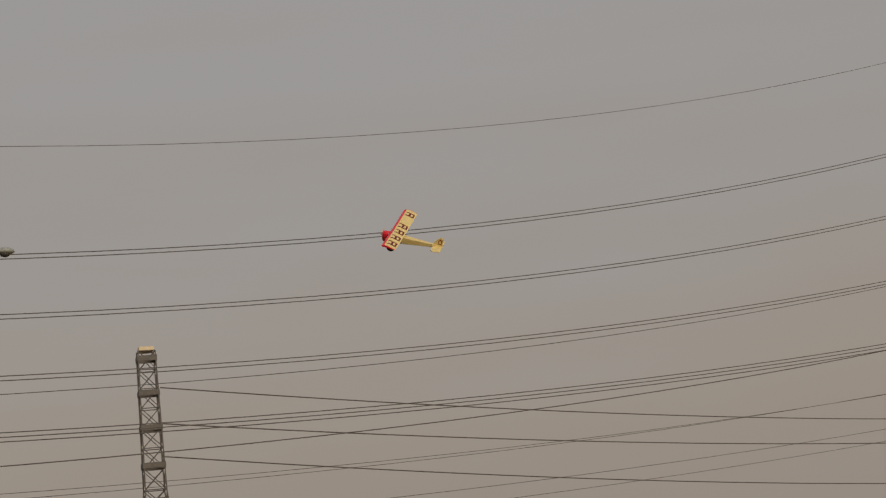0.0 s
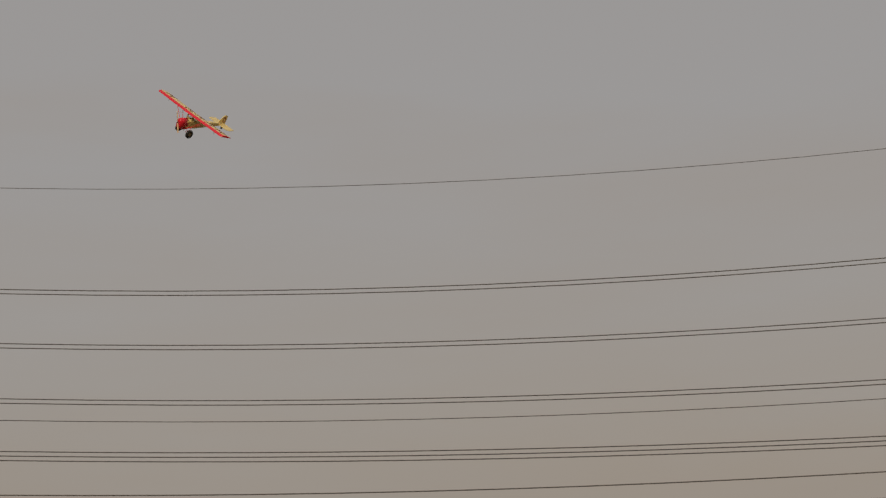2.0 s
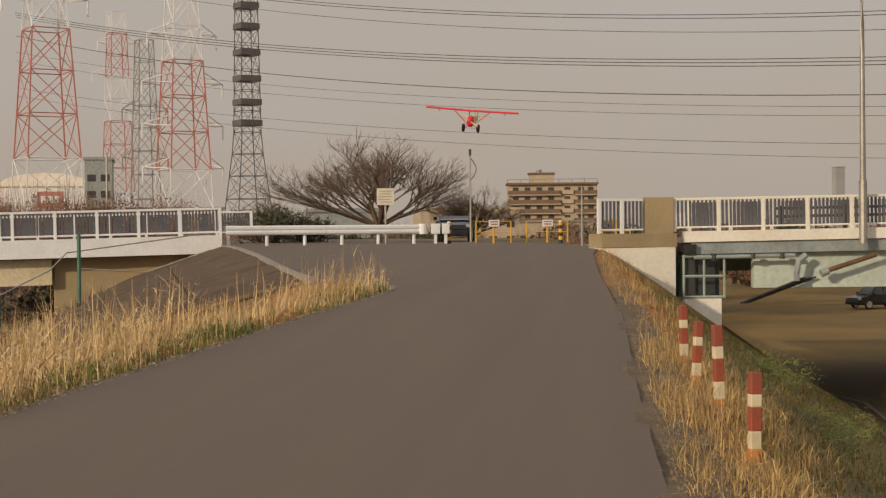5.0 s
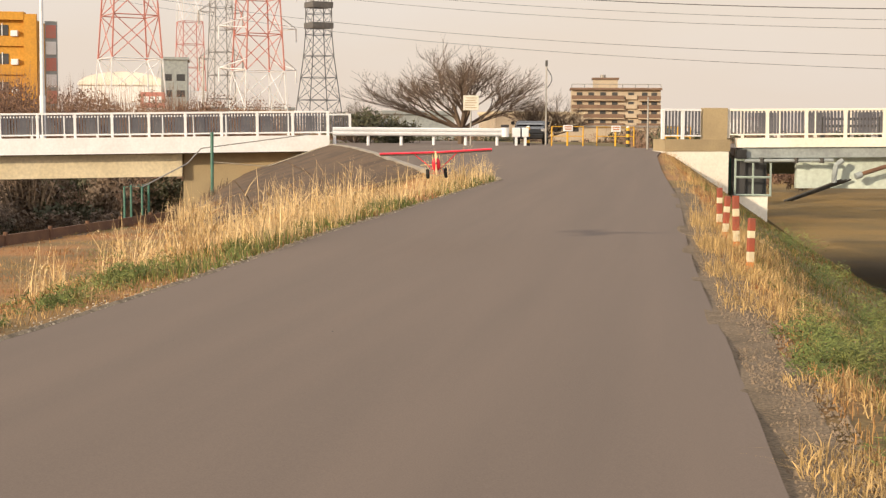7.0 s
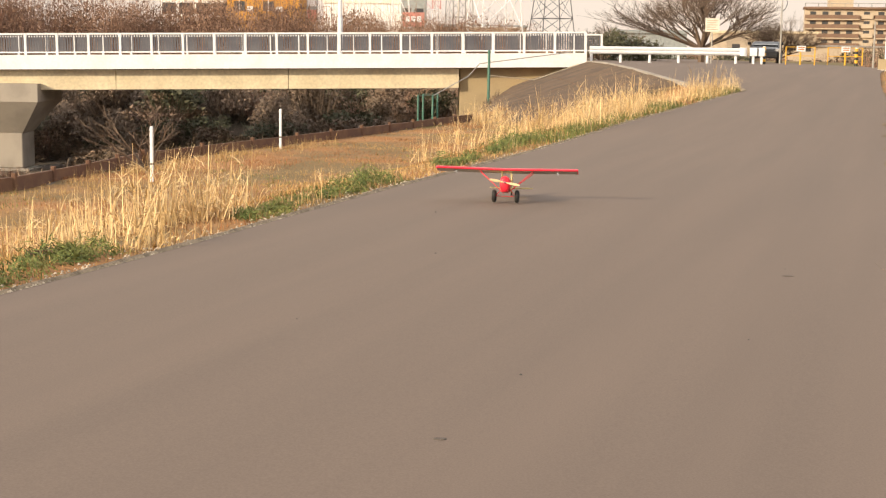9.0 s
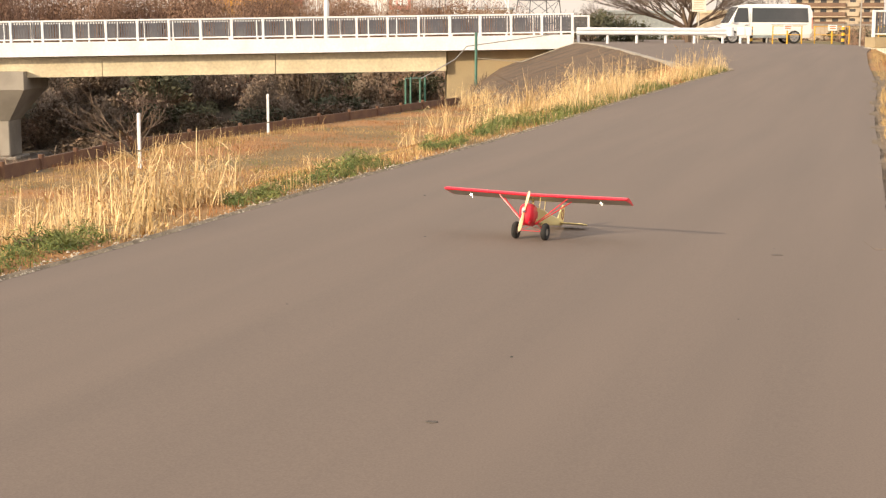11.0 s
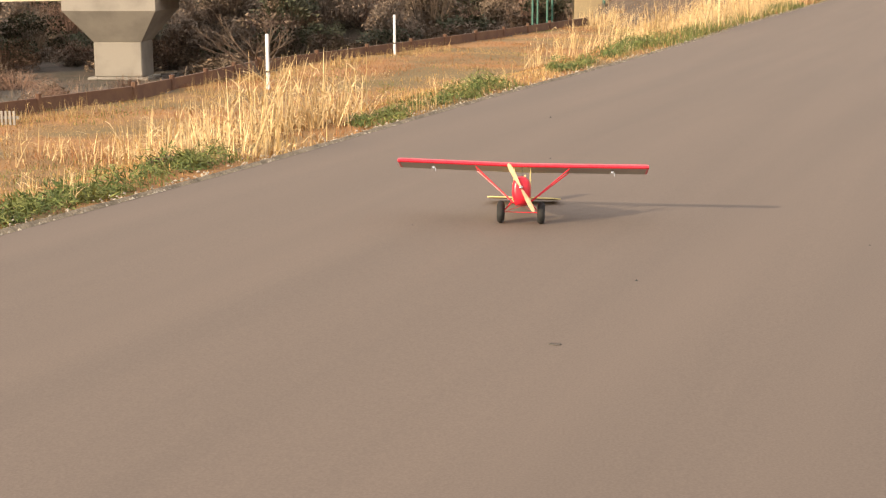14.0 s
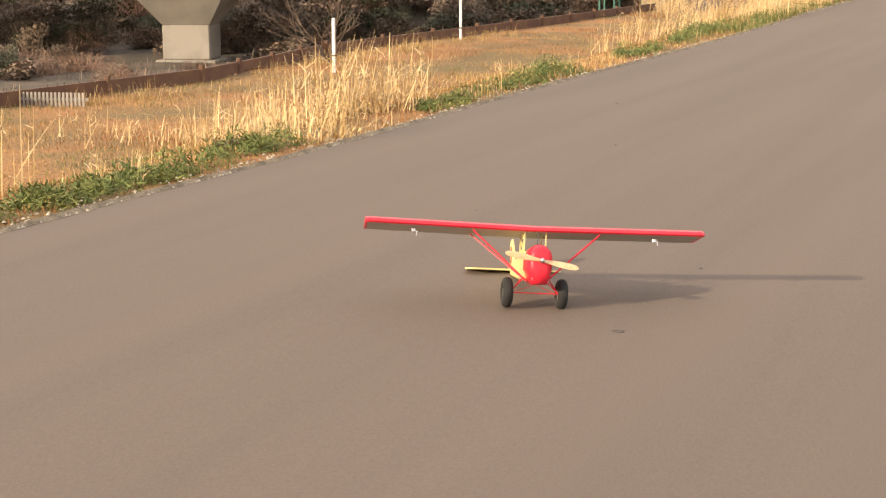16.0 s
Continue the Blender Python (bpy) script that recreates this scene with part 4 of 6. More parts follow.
            part("rim", rim, [CHROME, DARK], w, "bright alloy rim")
            wheels.append(w)
    return c, wheels


# ---- far buildings ----
def build_apartments():
    """Five-storey block with brown balcony fronts."""
    b = thing("apartment_block", pose(126, 462, -2.0, 0, 0, -12), "beige apartment block with brown balcony fronts and a roof house", "apartment block")
    W, st = 14.0, 2.9
    n = 6
    part("wall", box(B(), -W, W, 0, 11, 0, n * st + 0.3), TILE_BEIGE, b)
    part("roof_slab", box(B(), -W - 0.4, W + 0.4, -1.4, 11.4, n * st + 0.3, n * st + 0.9), BROWN_BAND, b, "brown roof edge")
    part("roof_house", box(B(), -7.0, 0.6, 2, 9, n * st + 0.9, n * st + 3.6), TILE_BEIGE, b)
    part("roof_house_cap", box(B(), -7.4, 1.0, 1.6, 9.4, n * st + 3.6, n * st + 4.2), BROWN_BAND, b)
    for k in range(8):
        part("roof_rail_post", bar(B(), (-W + 4 * k, -1.0, n * st + 0.9), (-W + 4 * k, -1.0, n * st + 2.0), 0.12, 5), GALV, b)
    part("roof_rail", bar(B(), (-W, -1.0, n * st + 2.0), (W, -1.0, n * st + 2.0), 0.1, 5), GALV, b)
    part("roof_tank", bar(B(), (-4, 5, n * st + 4.2), (-4, 5, n * st + 5.2), 0.9, 10), GALV, b)
    for f in range(n):
        z = f * st
        for x0, x1 in ((-W, 2.5), (7.0, W)):
            part("balcony", box(B(), x0, x1, -1.5, 0, z + 0.1, z + 1.35, 0.05), BROWN_BAND, b, "brown balcony front")
            part("balcony_rim", box(B(), x0 - 0.1, x1 + 0.1, -1.6, 0, z - 0.2, z + 0.1), TILE_BEIGE, b)
        for x in (-11.5, -7.8, -4.1, -0.4, 4.7, 9.0, 12.0):
            w = part("window", box(B(), x - 0.9, x + 0.9, -0.06, 0.02, z + 0.9, z + 2.4), GLASS_DARK, b)
        part("stair_front", box(B(), 3.0, 6.6, -0.8, 0, z + 0.2, z + 1.5), TILE_BEIGE, b)


def build_ochre_house():
    b = thing("apartment_block", pose(-24.0, 162, -2.0, 0, 0, -3), "ochre yellow apartment house with balconies and air conditioners", "apartment block")
    part("wall", box(B(), 0, 8.0, 0.55, 12, 0, 14.6), ORANGE_WALL, b)
    part("side_wall", box(B(), 6.8, 8.05, 0.05, 0.55, 0, 15.2), ORANGE_WALL, b)
    part("parapet", box(B(), -0.2, 6.8, 0, 1.4, 14.6, 15.4), ORANGE_WALL, b)
    for f in range(5):
        z = 0.4 + 2.85 * f
        part("balcony", box(B(), -0.2, 6.75, 0.28, 0.55, z + 0.2, z + 1.15), ORANGE_WALL, b)
        for x in (1.4, 4.6):
            w = part("window", box(B(), x - 0.6, x + 0.6, 0.48, 0.57, z + 1.25, z + 2.3), GLASS_DARK, b)
            part("frame", box(B(), x - 0.04, x + 0.04, 0.44, 0.48, z + 1.2, z + 2.45), WHITE, w)
            part("air_conditioner", box(B(), x + 0.9, x + 1.6, 0.05, 0.6, z + 1.16, z + 1.75, 0.04), WHITE, b)
    s = thing("tower_sign", pose(-14.7, 163, -2.0), "tall violet and white vertical shop sign", "sign")
    part("frame", box(B(), -0.6, 0.6, 0, 0.4, 6, 14.6), GREY_PAINT, s)
    part("post", box(B(), -0.25, 0.25, 0.05, 0.35, -0.4, 6), GREY_PAINT, s)
    for k in range(5):
        part("sign_panel", box(B(), -0.5, 0.5, -0.06, -0.005, 6.3 + 1.65 * k, 7.6 + 1.65 * k), WHITE if k % 2 else PYLON_RED, s)


def build_plain_block(x, y, w, d, h, mat, label, roof=None, windows=0):
    b = thing("low_building", pose(x, y, -2.0), label, "building", "far low buildings")
    part("wall", box(B(), -w / 2, w / 2, 0, d, 0, h), mat, b)
    part("roof", box(B(), -w / 2 - 0.3, w / 2 + 0.3, -0.3, d + 0.3, h, h + 0.5), roof or GREY_PAINT, b)
    for f in range(max(1, int(h / 3.2))):
        for k in range(windows):
            xx = -w / 2 + w * (k + 0.5) / windows
            part("window", box(B(), xx - 0.8, xx + 0.8, -0.05, 0.02, 1.0 + 3.1 * f, 2.3 + 3.1 * f), GLASS_DARK, b)


build_revetment()
build_guardrail()
build_bollard(15.5, 72.0)
build_bollard(19.6, 70.6)
build_gate(17.6, 73.4, 0.75, 8)
build_gate(20.2, 74.8, 0.9, 5)
build_gate(22.6, 73.0, 0.6, 5, False)
build_sign(13.5, 75.2, 0.95)
build_pole(17.9, 61.9, 0.85, 2.05, 0.045, "thin grey steel post at the road end", "steel_post")
build_pole(17.9, 79.2, 0.9, 3.9, 0.05, "tall thin pole with a dark head and loop", "camera_pole", True)
build_pole(128, 236, -4.4, 15.5, 0.3, "distant wooden utility pole", "utility_pole")
build_pole(1.0, 118, -2.0, 9.0, 0.09, "thin pale pole behind the bridge", "flag_pole")
build_marker(-5.2, 26.1, -0.95, 1.02)
build_marker(-3.9, 35.0, -0.98, 1.02)
for dx, dy, h, lean in ((8.20, 25.0, 0.60, 1), (8.76, 27.0, 0.70, -2), (9.24, 28.8, 0.60, 3), (9.72, 30.4, 0.62, -1)):
    build_delineator(dx, dy, ground_z(dx, dy), h, lean)
build_green_stair()
black_van, _ = build_car("parked_van", pose(56.2, 115.5, -4.45, 0, 0, 8), CAR_BLACK, "black minivan parked on the river field", 4.6, 1.8, 1.75, 1.0, "vehicles on the river field")
silver_van, _ = build_car("parked_van", pose(61.3, 119.5, -4.45, 0, 0, 200), GALV, "silver minivan parked on the river field", 4.5, 1.75, 1.8, 0.9, "vehicles on the river field")
dark_car, _ = build_car("parked_car", pose(18.3, 84.5, 0.97, 0, 0, 75), CAR_BLACK, "dark car parked behind the gates", 3.9, 1.6, 1.25, 1.0)
white_van, van_wheels = build_car("delivery_van", pose(60, 75, 1.0), CAR_WHITE, "white one-box delivery van driving over the crest", 4.95, 1.7, 1.98, 0.62)
sg = thing("shop_sign", pose(-2.5, 115, -2.1), "red shop sign with white writing bars on posts", "sign")
for sx in (-0.7, 0.7):
    part("post", bar(B(), (sx, 0.1, -0.6), (sx, 0.1, 5.4), 0.06, 6), GALV, sg)
board = part("board", box(B(), -0.85, 0.85, 0, 0.08, 5.3, 6.4, 0.02), PYLON_RED, sg)
for k in range(3):
    part("writing_bar", box(B(), -0.62 + 0.44 * k, -0.28 + 0.44 * k, -0.012, -0.001, 5.65, 6.1), WHITE, board)
hall = thing("arched_hall", pose(-16.6, 304, -2.0), "white arched-roof hall behind the pylons", "hall")
part("wall", box(B(), -8.4, 8.4, 0, 14, 0, 12.6), WHITE, hall)
part("roof", loft(B(), [[(8.7 * math.cos(math.pi * k / 10), y, 12.6 + 2.6 * math.sin(math.pi * k / 10)) for k in range(11)] for y in (-0.4, 14.4)]), CREAM_WHITE, hall, "pale curved roof")
build_apartments()
build_ochre_house()
build_plain_block(-29.6, 175, 8, 10, 10.4, WHITE, "white low apartment building behind winter trees", None, 4)
build_plain_block(66, 300, 18, 20, 7.6, TILE_BEIGE, "pale low warehouse with a pinkish roof", CREAM, 5)
build_plain_block(96, 340, 26, 20, 5.2, TILE_BEIGE, "pale low houses in the distance", GALV, 5)
build_plain_block(8, 330, 20, 20, 8.5, TILE_BEIGE, "pale factory building at the pylon's foot", None, 6)
build_plain_block(-6.6, 300, 5, 12, 17.5, GREY_PAINT, "grey industrial plant building behind the pylons", None, 2)
build_plain_block(30, 215, 10, 10, 6.2, GREY_PAINT, "blue-grey shed behind the bare tree", None, 0)
build_plain_block(168, 460, 16, 10, 8.0, WHITE, "low white hall with a ribbed roof in the distance", WHITE, 0)
build_plain_block(402, 826, 5.6, 5.6, 39, HAZE_GREY, "grey high-rise tower in the far haze", HAZE_GREY, 0)


# ---- plants ----
rng = random.Random(4)


def blades(name, spots, height, width, mat, label, category, lean=0.35, plume=0.0):
    """Many bent grass blades in one mesh; spots: list of (x, y, z, scale)."""
    verts, faces = [], []
    for x, y, z, k in spots:
        h = height * k * rng.uniform(0.35, 1.2)
        a = rng.uniform(0, 2 * math.pi)
        l = h * lean * rng.random() ** 1.6 * 1.8
        dx, dy = math.cos(a) * l, math.sin(a) * l
        b = rng.uniform(0, math.pi)
        wx, wy = math.cos(b) * width * 0.5, math.sin(b) * width * 0.5
        hz = h * (1 - 0.35 * min(1, (l / h) ** 2))
        i = len(verts)
        verts += [(x - wx, y - wy, z - 0.02), (x + wx, y + wy, z - 0.02), (x + dx * 0.22 + wx * 0.8, y + dy * 0.22 + wy * 0.8, z + h * 0.5), (x + dx * 0.22 - wx * 0.8, y + dy * 0.22 - wy * 0.8, z + h * 0.5), (x + dx * 0.62 + wx * 0.5, y + dy * 0.62 + wy * 0.5, z + hz * 0.86), (x + dx * 0.62 - wx * 0.5, y + dy * 0.62 - wy * 0.5, z + hz * 0.86), (x + dx, y + dy, z + hz)]
        faces += [(i, i + 1, i + 2, i + 3), (i + 3, i + 2, i + 4, i + 5), (i + 5, i + 4, i + 6)]
        h = hz
        if plume and rng.random() < plume:
            j = len(verts)
            ex, ey = math.cos(a) * 0.05, math.sin(a) * 0.05
            verts += [(x + dx - wx * 0.9, y + dy - wy * 0.9, z + h * 0.96), (x + dx + wx * 0.9, y + dy + wy * 0.9, z + h * 0.97), (x + dx + ex + wx * 0.5, y + dy + ey + wy * 0.5, z + h * 0.99), (x + dx + ex * 2.6, y + dy + ey * 2.6, z + h * 0.94)]
            faces += [(j, j + 1, j + 2), (j, j + 2, j + 3)]
    me = bpy.data.meshes.new(name)
    me.from_pydata(verts, [], faces)
    me.materials.append(mat)
    tagged(new(name, me), label, category, kind="stuff")


def reeds(name, spots, height, width, mat, label):
    """Dry stalks that lean together by patches, with drooping leaves along them."""
    verts, faces = [], []
    def ribbon(p, d, length, w, droop, seg):
        side = Vector((-d.y, d.x, 0.15 * rng.uniform(-1, 1)))
        side = side.normalized() if side.length > 0.1 else Vector((1, 0, 0))
        side = (side + Vector((rng.uniform(-0.7, 0.7), rng.uniform(-0.7, 0.7), 0))).normalized()
        i = len(verts)
        line = []
        for k in range(seg + 1):
            f = k / seg
            ww = w * (1 - 0.85 * f) * 0.5
            verts.extend((p - side * ww, p + side * ww))
            line.append(p.copy())
            d = (d + Vector((0, 0, -droop / seg))).normalized()
            p = p + d * (length / seg)
        for k in range(seg):
            faces.append((i + 2 * k, i + 2 * k + 1, i + 2 * k + 3, i + 2 * k + 2))
        return line
    for x, y, z, k in spots:
        h = height * k * (0.3 + 0.8 * rng.random() ** 1.5)
        a = 6.28 * noise.noise((x * 1.3, y * 1.3, 4)) + rng.uniform(-1.1, 1.1)
        l = abs(rng.gauss(0.16, 0.30))
        d = Vector((math.cos(a) * l, math.sin(a) * l, 1)).normalized()
        line = ribbon(Vector((x, y, z - 0.02)), d, h, width, rng.uniform(0.0, 0.7), 4)
        for _ in range(rng.choice((1, 2, 2, 3))):
            b = rng.uniform(0, 6.28)
            e = Vector((math.cos(b), math.sin(b), rng.uniform(0.5, 1.6))).normalized()
            ribbon(rng.choice(line[:4]), e, h * rng.uniform(0.25, 0.55), width * 0.9, rng.uniform(0.5, 1.8), 3)
    me = bpy.data.meshes.new(name)
    me.from_pydata([tuple(v) for v in verts], [], faces)
    me.materials.append(mat)
    tagged(new(name, me), label, "reeds", kind="stuff")


def leaves(verts, faces, c, r, n, size, flat=0.7, slim=0.4):
    """Small leaf triangles scattered in a squashed ball."""
    for _ in range(n):
        while True:
            p = Vector((rng.uniform(-1, 1), rng.uniform(-1, 1), rng.uniform(-0.3, 1)))
            if p.length < 1 and p.length > 0.35:
                break
        p = Vector((c[0] + p.x * r, c[1] + p.y * r, c[2] + p.z * r * flat))
        s = size * rng.uniform(0.6, 1.4)
        d = Vector((rng.uniform(-1, 1), rng.uniform(-1, 1), rng.uniform(-0.6, 1))).normalized()
        e = d.orthogonal().normalized()
        i = len(verts)
        verts += [tuple(p - e * s * slim), tuple(p + e * s * slim), tuple(p + d * s * (0.4 / slim) ** 0.6)]
        faces.append((i, i + 1, i + 2))


def build_bush(x, y, r, mat, label, n=500, size=0.05, name="weed_clump", z=None):
    verts, faces = [], []
    zz = ground_z(x, y) if z is None else z
    for k in range(11):
        # spread along the road, ragged and uneven in height
        q, w = rng.gauss(0, r * 0.75), rng.gauss(0, r * 0.22)
        leaves(verts, faces, (q * 0.3 + w, q * 0.95 - w * 0.3, 0.0), r * rng.uniform(0.2, 0.5), n // 11, size * rng.uniform(0.8, 1.3), rng.uniform(0.5, 1.1), 0.15)
    me = bpy.data.meshes.new(name)
    me.from_pydata(verts, [], faces)
    me.materials.append(mat)
    ob = tagged(new(name, me), label, "weeds", "green weed clumps", "stuff")
    ob.location = (x, y, zz)


def edge_spots(y0, y1, n, d0, d1, side=-1, power=1.0, k=1.0):
    out = []
    for _ in range(n):
        y = rng.uniform(y0, y1)
        d = d0 + (d1 - d0) * rng.random() ** power
        x = (table(LEFT_EDGE, y) - d) if side < 0 else (table(RIGHT_EDGE, y) + d)
        thick = 0.5 + noise.noise((x * 0.9, y * 0.5, 7))
        if rng.random() > thick + 0.25:
            continue
        out.append((x, y, ground_z(x, y), k * (0.65 + 0.7 * max(0, thick))))
    return out


def clump_spots(cx, cy, r, n, k=1.0):
    out = []
    for _ in range(n):
        a, d = rng.uniform(0, 6.28), r * rng.random() ** 0.7
        x, y = cx + d * math.cos(a), cy + d * math.sin(a)
        if x > table(LEFT_EDGE, y) - 0.08:
            continue
        out.append((x, y, ground_z(x, y), k))
    return out


# short lawn of the low field, and its taller verge
spots = []
for _ in range(95000):
    y = 5 + 50 * rng.random() ** 1.4
    rim = table([(0, -14.5), (20, -8.6), (24.2, -6.8), (30.3, -5.9), (37, -3.4), (43, -1.3), (50.8, 1.3), (70, 3.6)], y)
    xl = table(LEFT_EDGE, y)
    x = rng.uniform(max(rim - 1.0, xl - 14), xl - 0.15)
    spots.append((x, y, ground_z(x, y), max(0.22, 0.8 + 1.5 * noise.noise((x * 0.7, y * 0.5, 9)) + 0.6 * noise.noise((x * 2.6, y * 2.0, 5)))))
blades("field_grass", spots, 0.065, 0.008, LAWN, "short tawny winter grass on the low field", "grass", 1.3)
weeds = []
for x, y, z, k in spots:
    v = noise.noise((x * 0.35, y * 0.22, 31)) + 0.4 * noise.noise((x * 1.4, y * 1.0, 12))
    if v > 0.16 and rng.random() < 0.5:
        weeds.append((x + 0.02, y, z, 0.8))
blades("field_weeds", weeds, 0.07, 0.009, GREEN, "thin green patches in the winter grass", "grass", 1.3)
tufts = []
for _ in range(60):
    y = 7 + 36 * rng.random() ** 1.3
    x = table(LEFT_EDGE, y) - 0.3 - 7.5 * rng.random() ** 1.3
    s = rng.uniform(0.4, 1.2)
    for _ in range(rng.randint(10, 34)):
        px, py = x + rng.gauss(0, 0.16), y + rng.gauss(0, 0.16)
        if px < table(LEFT_EDGE, py) - 0.15:
            tufts.append((px, py, ground_z(px, py), s))
reeds("straw_tufts", tufts, 0.24, 0.010, PALE_STRAW, "scattered pale tufts of dry grass on the low field")
blades("verge_grass", edge_spots(16, 43.5, 6000, 0.2, 1.0), 0.075, 0.009, STRAW, "dry straw-coloured grass along the road edge", "grass", 0.7)
reed = edge_spots(27, 43.4, 4200, 0.15, 1.9, power=1.2) + edge_spots(38, 43.6, 1100, 0.1, 3.2, power=1.3) + edge_spots(25, 30, 500, 0.3, 2.2) + edge_spots(40, 43.5, 500, 0.15, 1.6)
reeds("dry_reeds", [q for q in reed if rng.random() < 0.34], 0.48, 0.014, PALE_STRAW, "tall dry straw reeds beside the road")
tall = (clump_spots(-2.74, 12.94, 0.35, 70, 1.00) + clump_spots(-2.58, 13.72, 0.45, 120, 1.00) + clump_spots(-2.23, 13.59, 0.45, 110, 0.85) + clump_spots(-4.13, 17.26, 0.50, 40, 0.80) + clump_spots(-2.24, 11.19, 0.40, 80, 0.60) + clump_spots(-2.34, 16.19, 0.25, 34, 1.00) + clump_spots(-3.01, 11.85, 0.35, 60, 0.60) + clump_spots(-5.95, 17.11, 1.00, 90, 0.50) + clump_spots(-4.78, 16.63, 0.90, 90, 0.55) + clump_spots(-3.35, 13.64, 0.40, 60, 0.80) + clump_spots(-4.04, 14.84, 0.60, 90, 0.80) + clump_spots(-4.87, 17.17, 0.60, 40, 0.70) + clump_spots(-2.52, 17.22, 0.25, 30, 1.00) + clump_spots(-0.41, 31.35, 0.40, 40, 1.00) + clump_spots(0.98, 29.84, 0.60, 60, 1.00) + clump_spots(0.37, 37.46, 0.50, 40, 1.20) + clump_spots(1.74, 31.12, 0.50, 50, 0.90) + clump_spots(2.54, 33.88, 0.60, 60, 0.90) + clump_spots(-4.68, 10.66, 0.20, 12, 1.00))
for _ in range(30):
    # along the foot of the slope lining
    y = rng.uniform(43, 53)
    x = table(LEFT_EDGE, y) - 5.7 + rng.gauss(0, 0.5)
    tall += clump_spots(x, y, rng.uniform(0.3, 0.6), rng.randint(12, 26), rng.uniform(0.6, 1.1))
for _ in range(30):
    # tall stalks between the verge and the lawn
    y = rng.uniform(28, 38)
    x = table(LEFT_EDGE, y) - rng.uniform(0.4, 3.6)
    tall += clump_spots(x, y, rng.uniform(0.12, 0.3), rng.randint(8, 20), rng.uniform(0.9, 1.45))
for _ in range(64):
    # scattered tall clumps from the low grass up to the slope lining
    y = 27 + 16.4 * rng.random() ** 0.8
    x = table(LEFT_EDGE, y) - 0.35 - (1.2 + 0.22 * (y - 27)) * rng.random() ** 1.2
    tall += clump_spots(x, y, rng.uniform(0.18, 0.45), rng.randint(9, 26), rng.uniform(0.75, 1.3))
blades("verge_weeds", edge_spots(24, 43.2, 4800, 0.12, 1.2, power=1.3), 0.16, 0.012, GREEN, "olive green grass among the dry reeds", "grass", 0.9)
reeds("tall_reeds", tall, 0.80, 0.016, PALE_STRAW, "tall pale dry reed clump leaning over the field")
for x, y, r, n in ((0.75, 25.0, 0.62, 700), (0.2, 22.6, 0.42, 420), (-0.35, 20.4, 0.40, 400), (-1.35, 16.9, 0.42, 520), (-1.75, 15.7, 0.36, 400), (-2.45, 13.6, 0.30, 380), (-3.35, 10.15, 0.36, 560), (-3.75, 9.2, 0.30, 420), (-4.05, 8.2, 0.34, 460), (-4.5, 7.4, 0.32, 400), (1.6, 27.4, 0.4, 300), (5.0, 35.0, 0.45, 260), (7.6, 41.4, 0.4, 240)):
    x = max(x, table(LEFT_EDGE, y) - 0.95 * r - 0.12)
    build_bush(x, y, r * 1.25, GREEN, "low green weed clump at the asphalt edge", int(n * 5), 0.028)
build_bush(-3.0, 11.0, 0.16, BARK, "withered brown weed tuft at the asphalt edge", 160, 0.05)

# verge beyond the far road edge: gravel shoulder, straw and green slope
bm = B()
rows = []
y = 2.0
while y < 40:
    xr = table(RIGHT_EDGE, y)
    wd = 0.36 + 0.15 * noise.noise((y * 0.7, 2, 2)) + (0.14 if y < 15 else 0)
    rows.append([bm.verts.new((xr - 0.25 + (wd + 0.25) * k / 4, y, ground_z(xr + 0.02 + wd * k / 4, y) + 0.012 + 0.012 * rng.random() - (0.06 if k == 0 else 0))) for k in range(5)])
    y += 0.25
for a, b in zip(rows, rows[1:]):
    for k in range(4):
        bm.faces.new((a[k], a[k + 1], b[k + 1], b[k]))

EDGE_GRIT = material("pale_edge_grit", (0.33, 0.26, 0.175), (0.19, 0.15, 0.10), 9, 0.95, bump=0.8, fine=70, speck=0.35)
grit = B()
rows = []
y = 2.0
while y < 43.2:
    xl = table(LEFT_EDGE, y)
    wd = 0.09 + 0.05 * noise.noise((y * 1.3, 8, 2))
    rows.append([grit.verts.new((xl - wd + (wd + 0.06) * k / 3, y, road_z(y) + (-0.05, -0.012, 0.004, -0.03)[k] + 0.006 * rng.random())) for k in range(4)])
    y += 0.2
for a, b in zip(rows, rows[1:]):
    for k in range(3):
        grit.faces.new((a[k], a[k + 1], b[k + 1], b[k]))
tagged(part("edge_grit", grit, EDGE_GRIT), "pale grit strip along the asphalt edge", "gravel", kind="structure")
tagged(part("gravel_shoulder", bm, GRAVEL), "grey-brown gravel shoulder along the asphalt", "gravel", kind="structure")


def stones(name, spots, size, mat, label):
    verts, faces = [], []
    for x, y, z in spots:
        s = size * rng.uniform(0.5, 1.5)
        i = len(verts)
        verts += [(x + s * rng.uniform(0.5, 1) * dx, y + s * rng.uniform(0.5, 1) * dy, z + s * dz) for dx, dy, dz in ((-1, 0, 0), (0, -1, 0), (1, 0, 0), (0, 1, 0), (0, 0, 0.7))]
        faces += [(i, i + 1, i + 4), (i + 1, i + 2, i + 4), (i + 2, i + 3, i + 4), (i + 3, i, i + 4)]
    me = bpy.data.meshes.new(name)
    me.from_pydata(verts, [], faces)
    me.materials.append(mat)
    tagged(new(name, me), label, "gravel", kind="stuff")


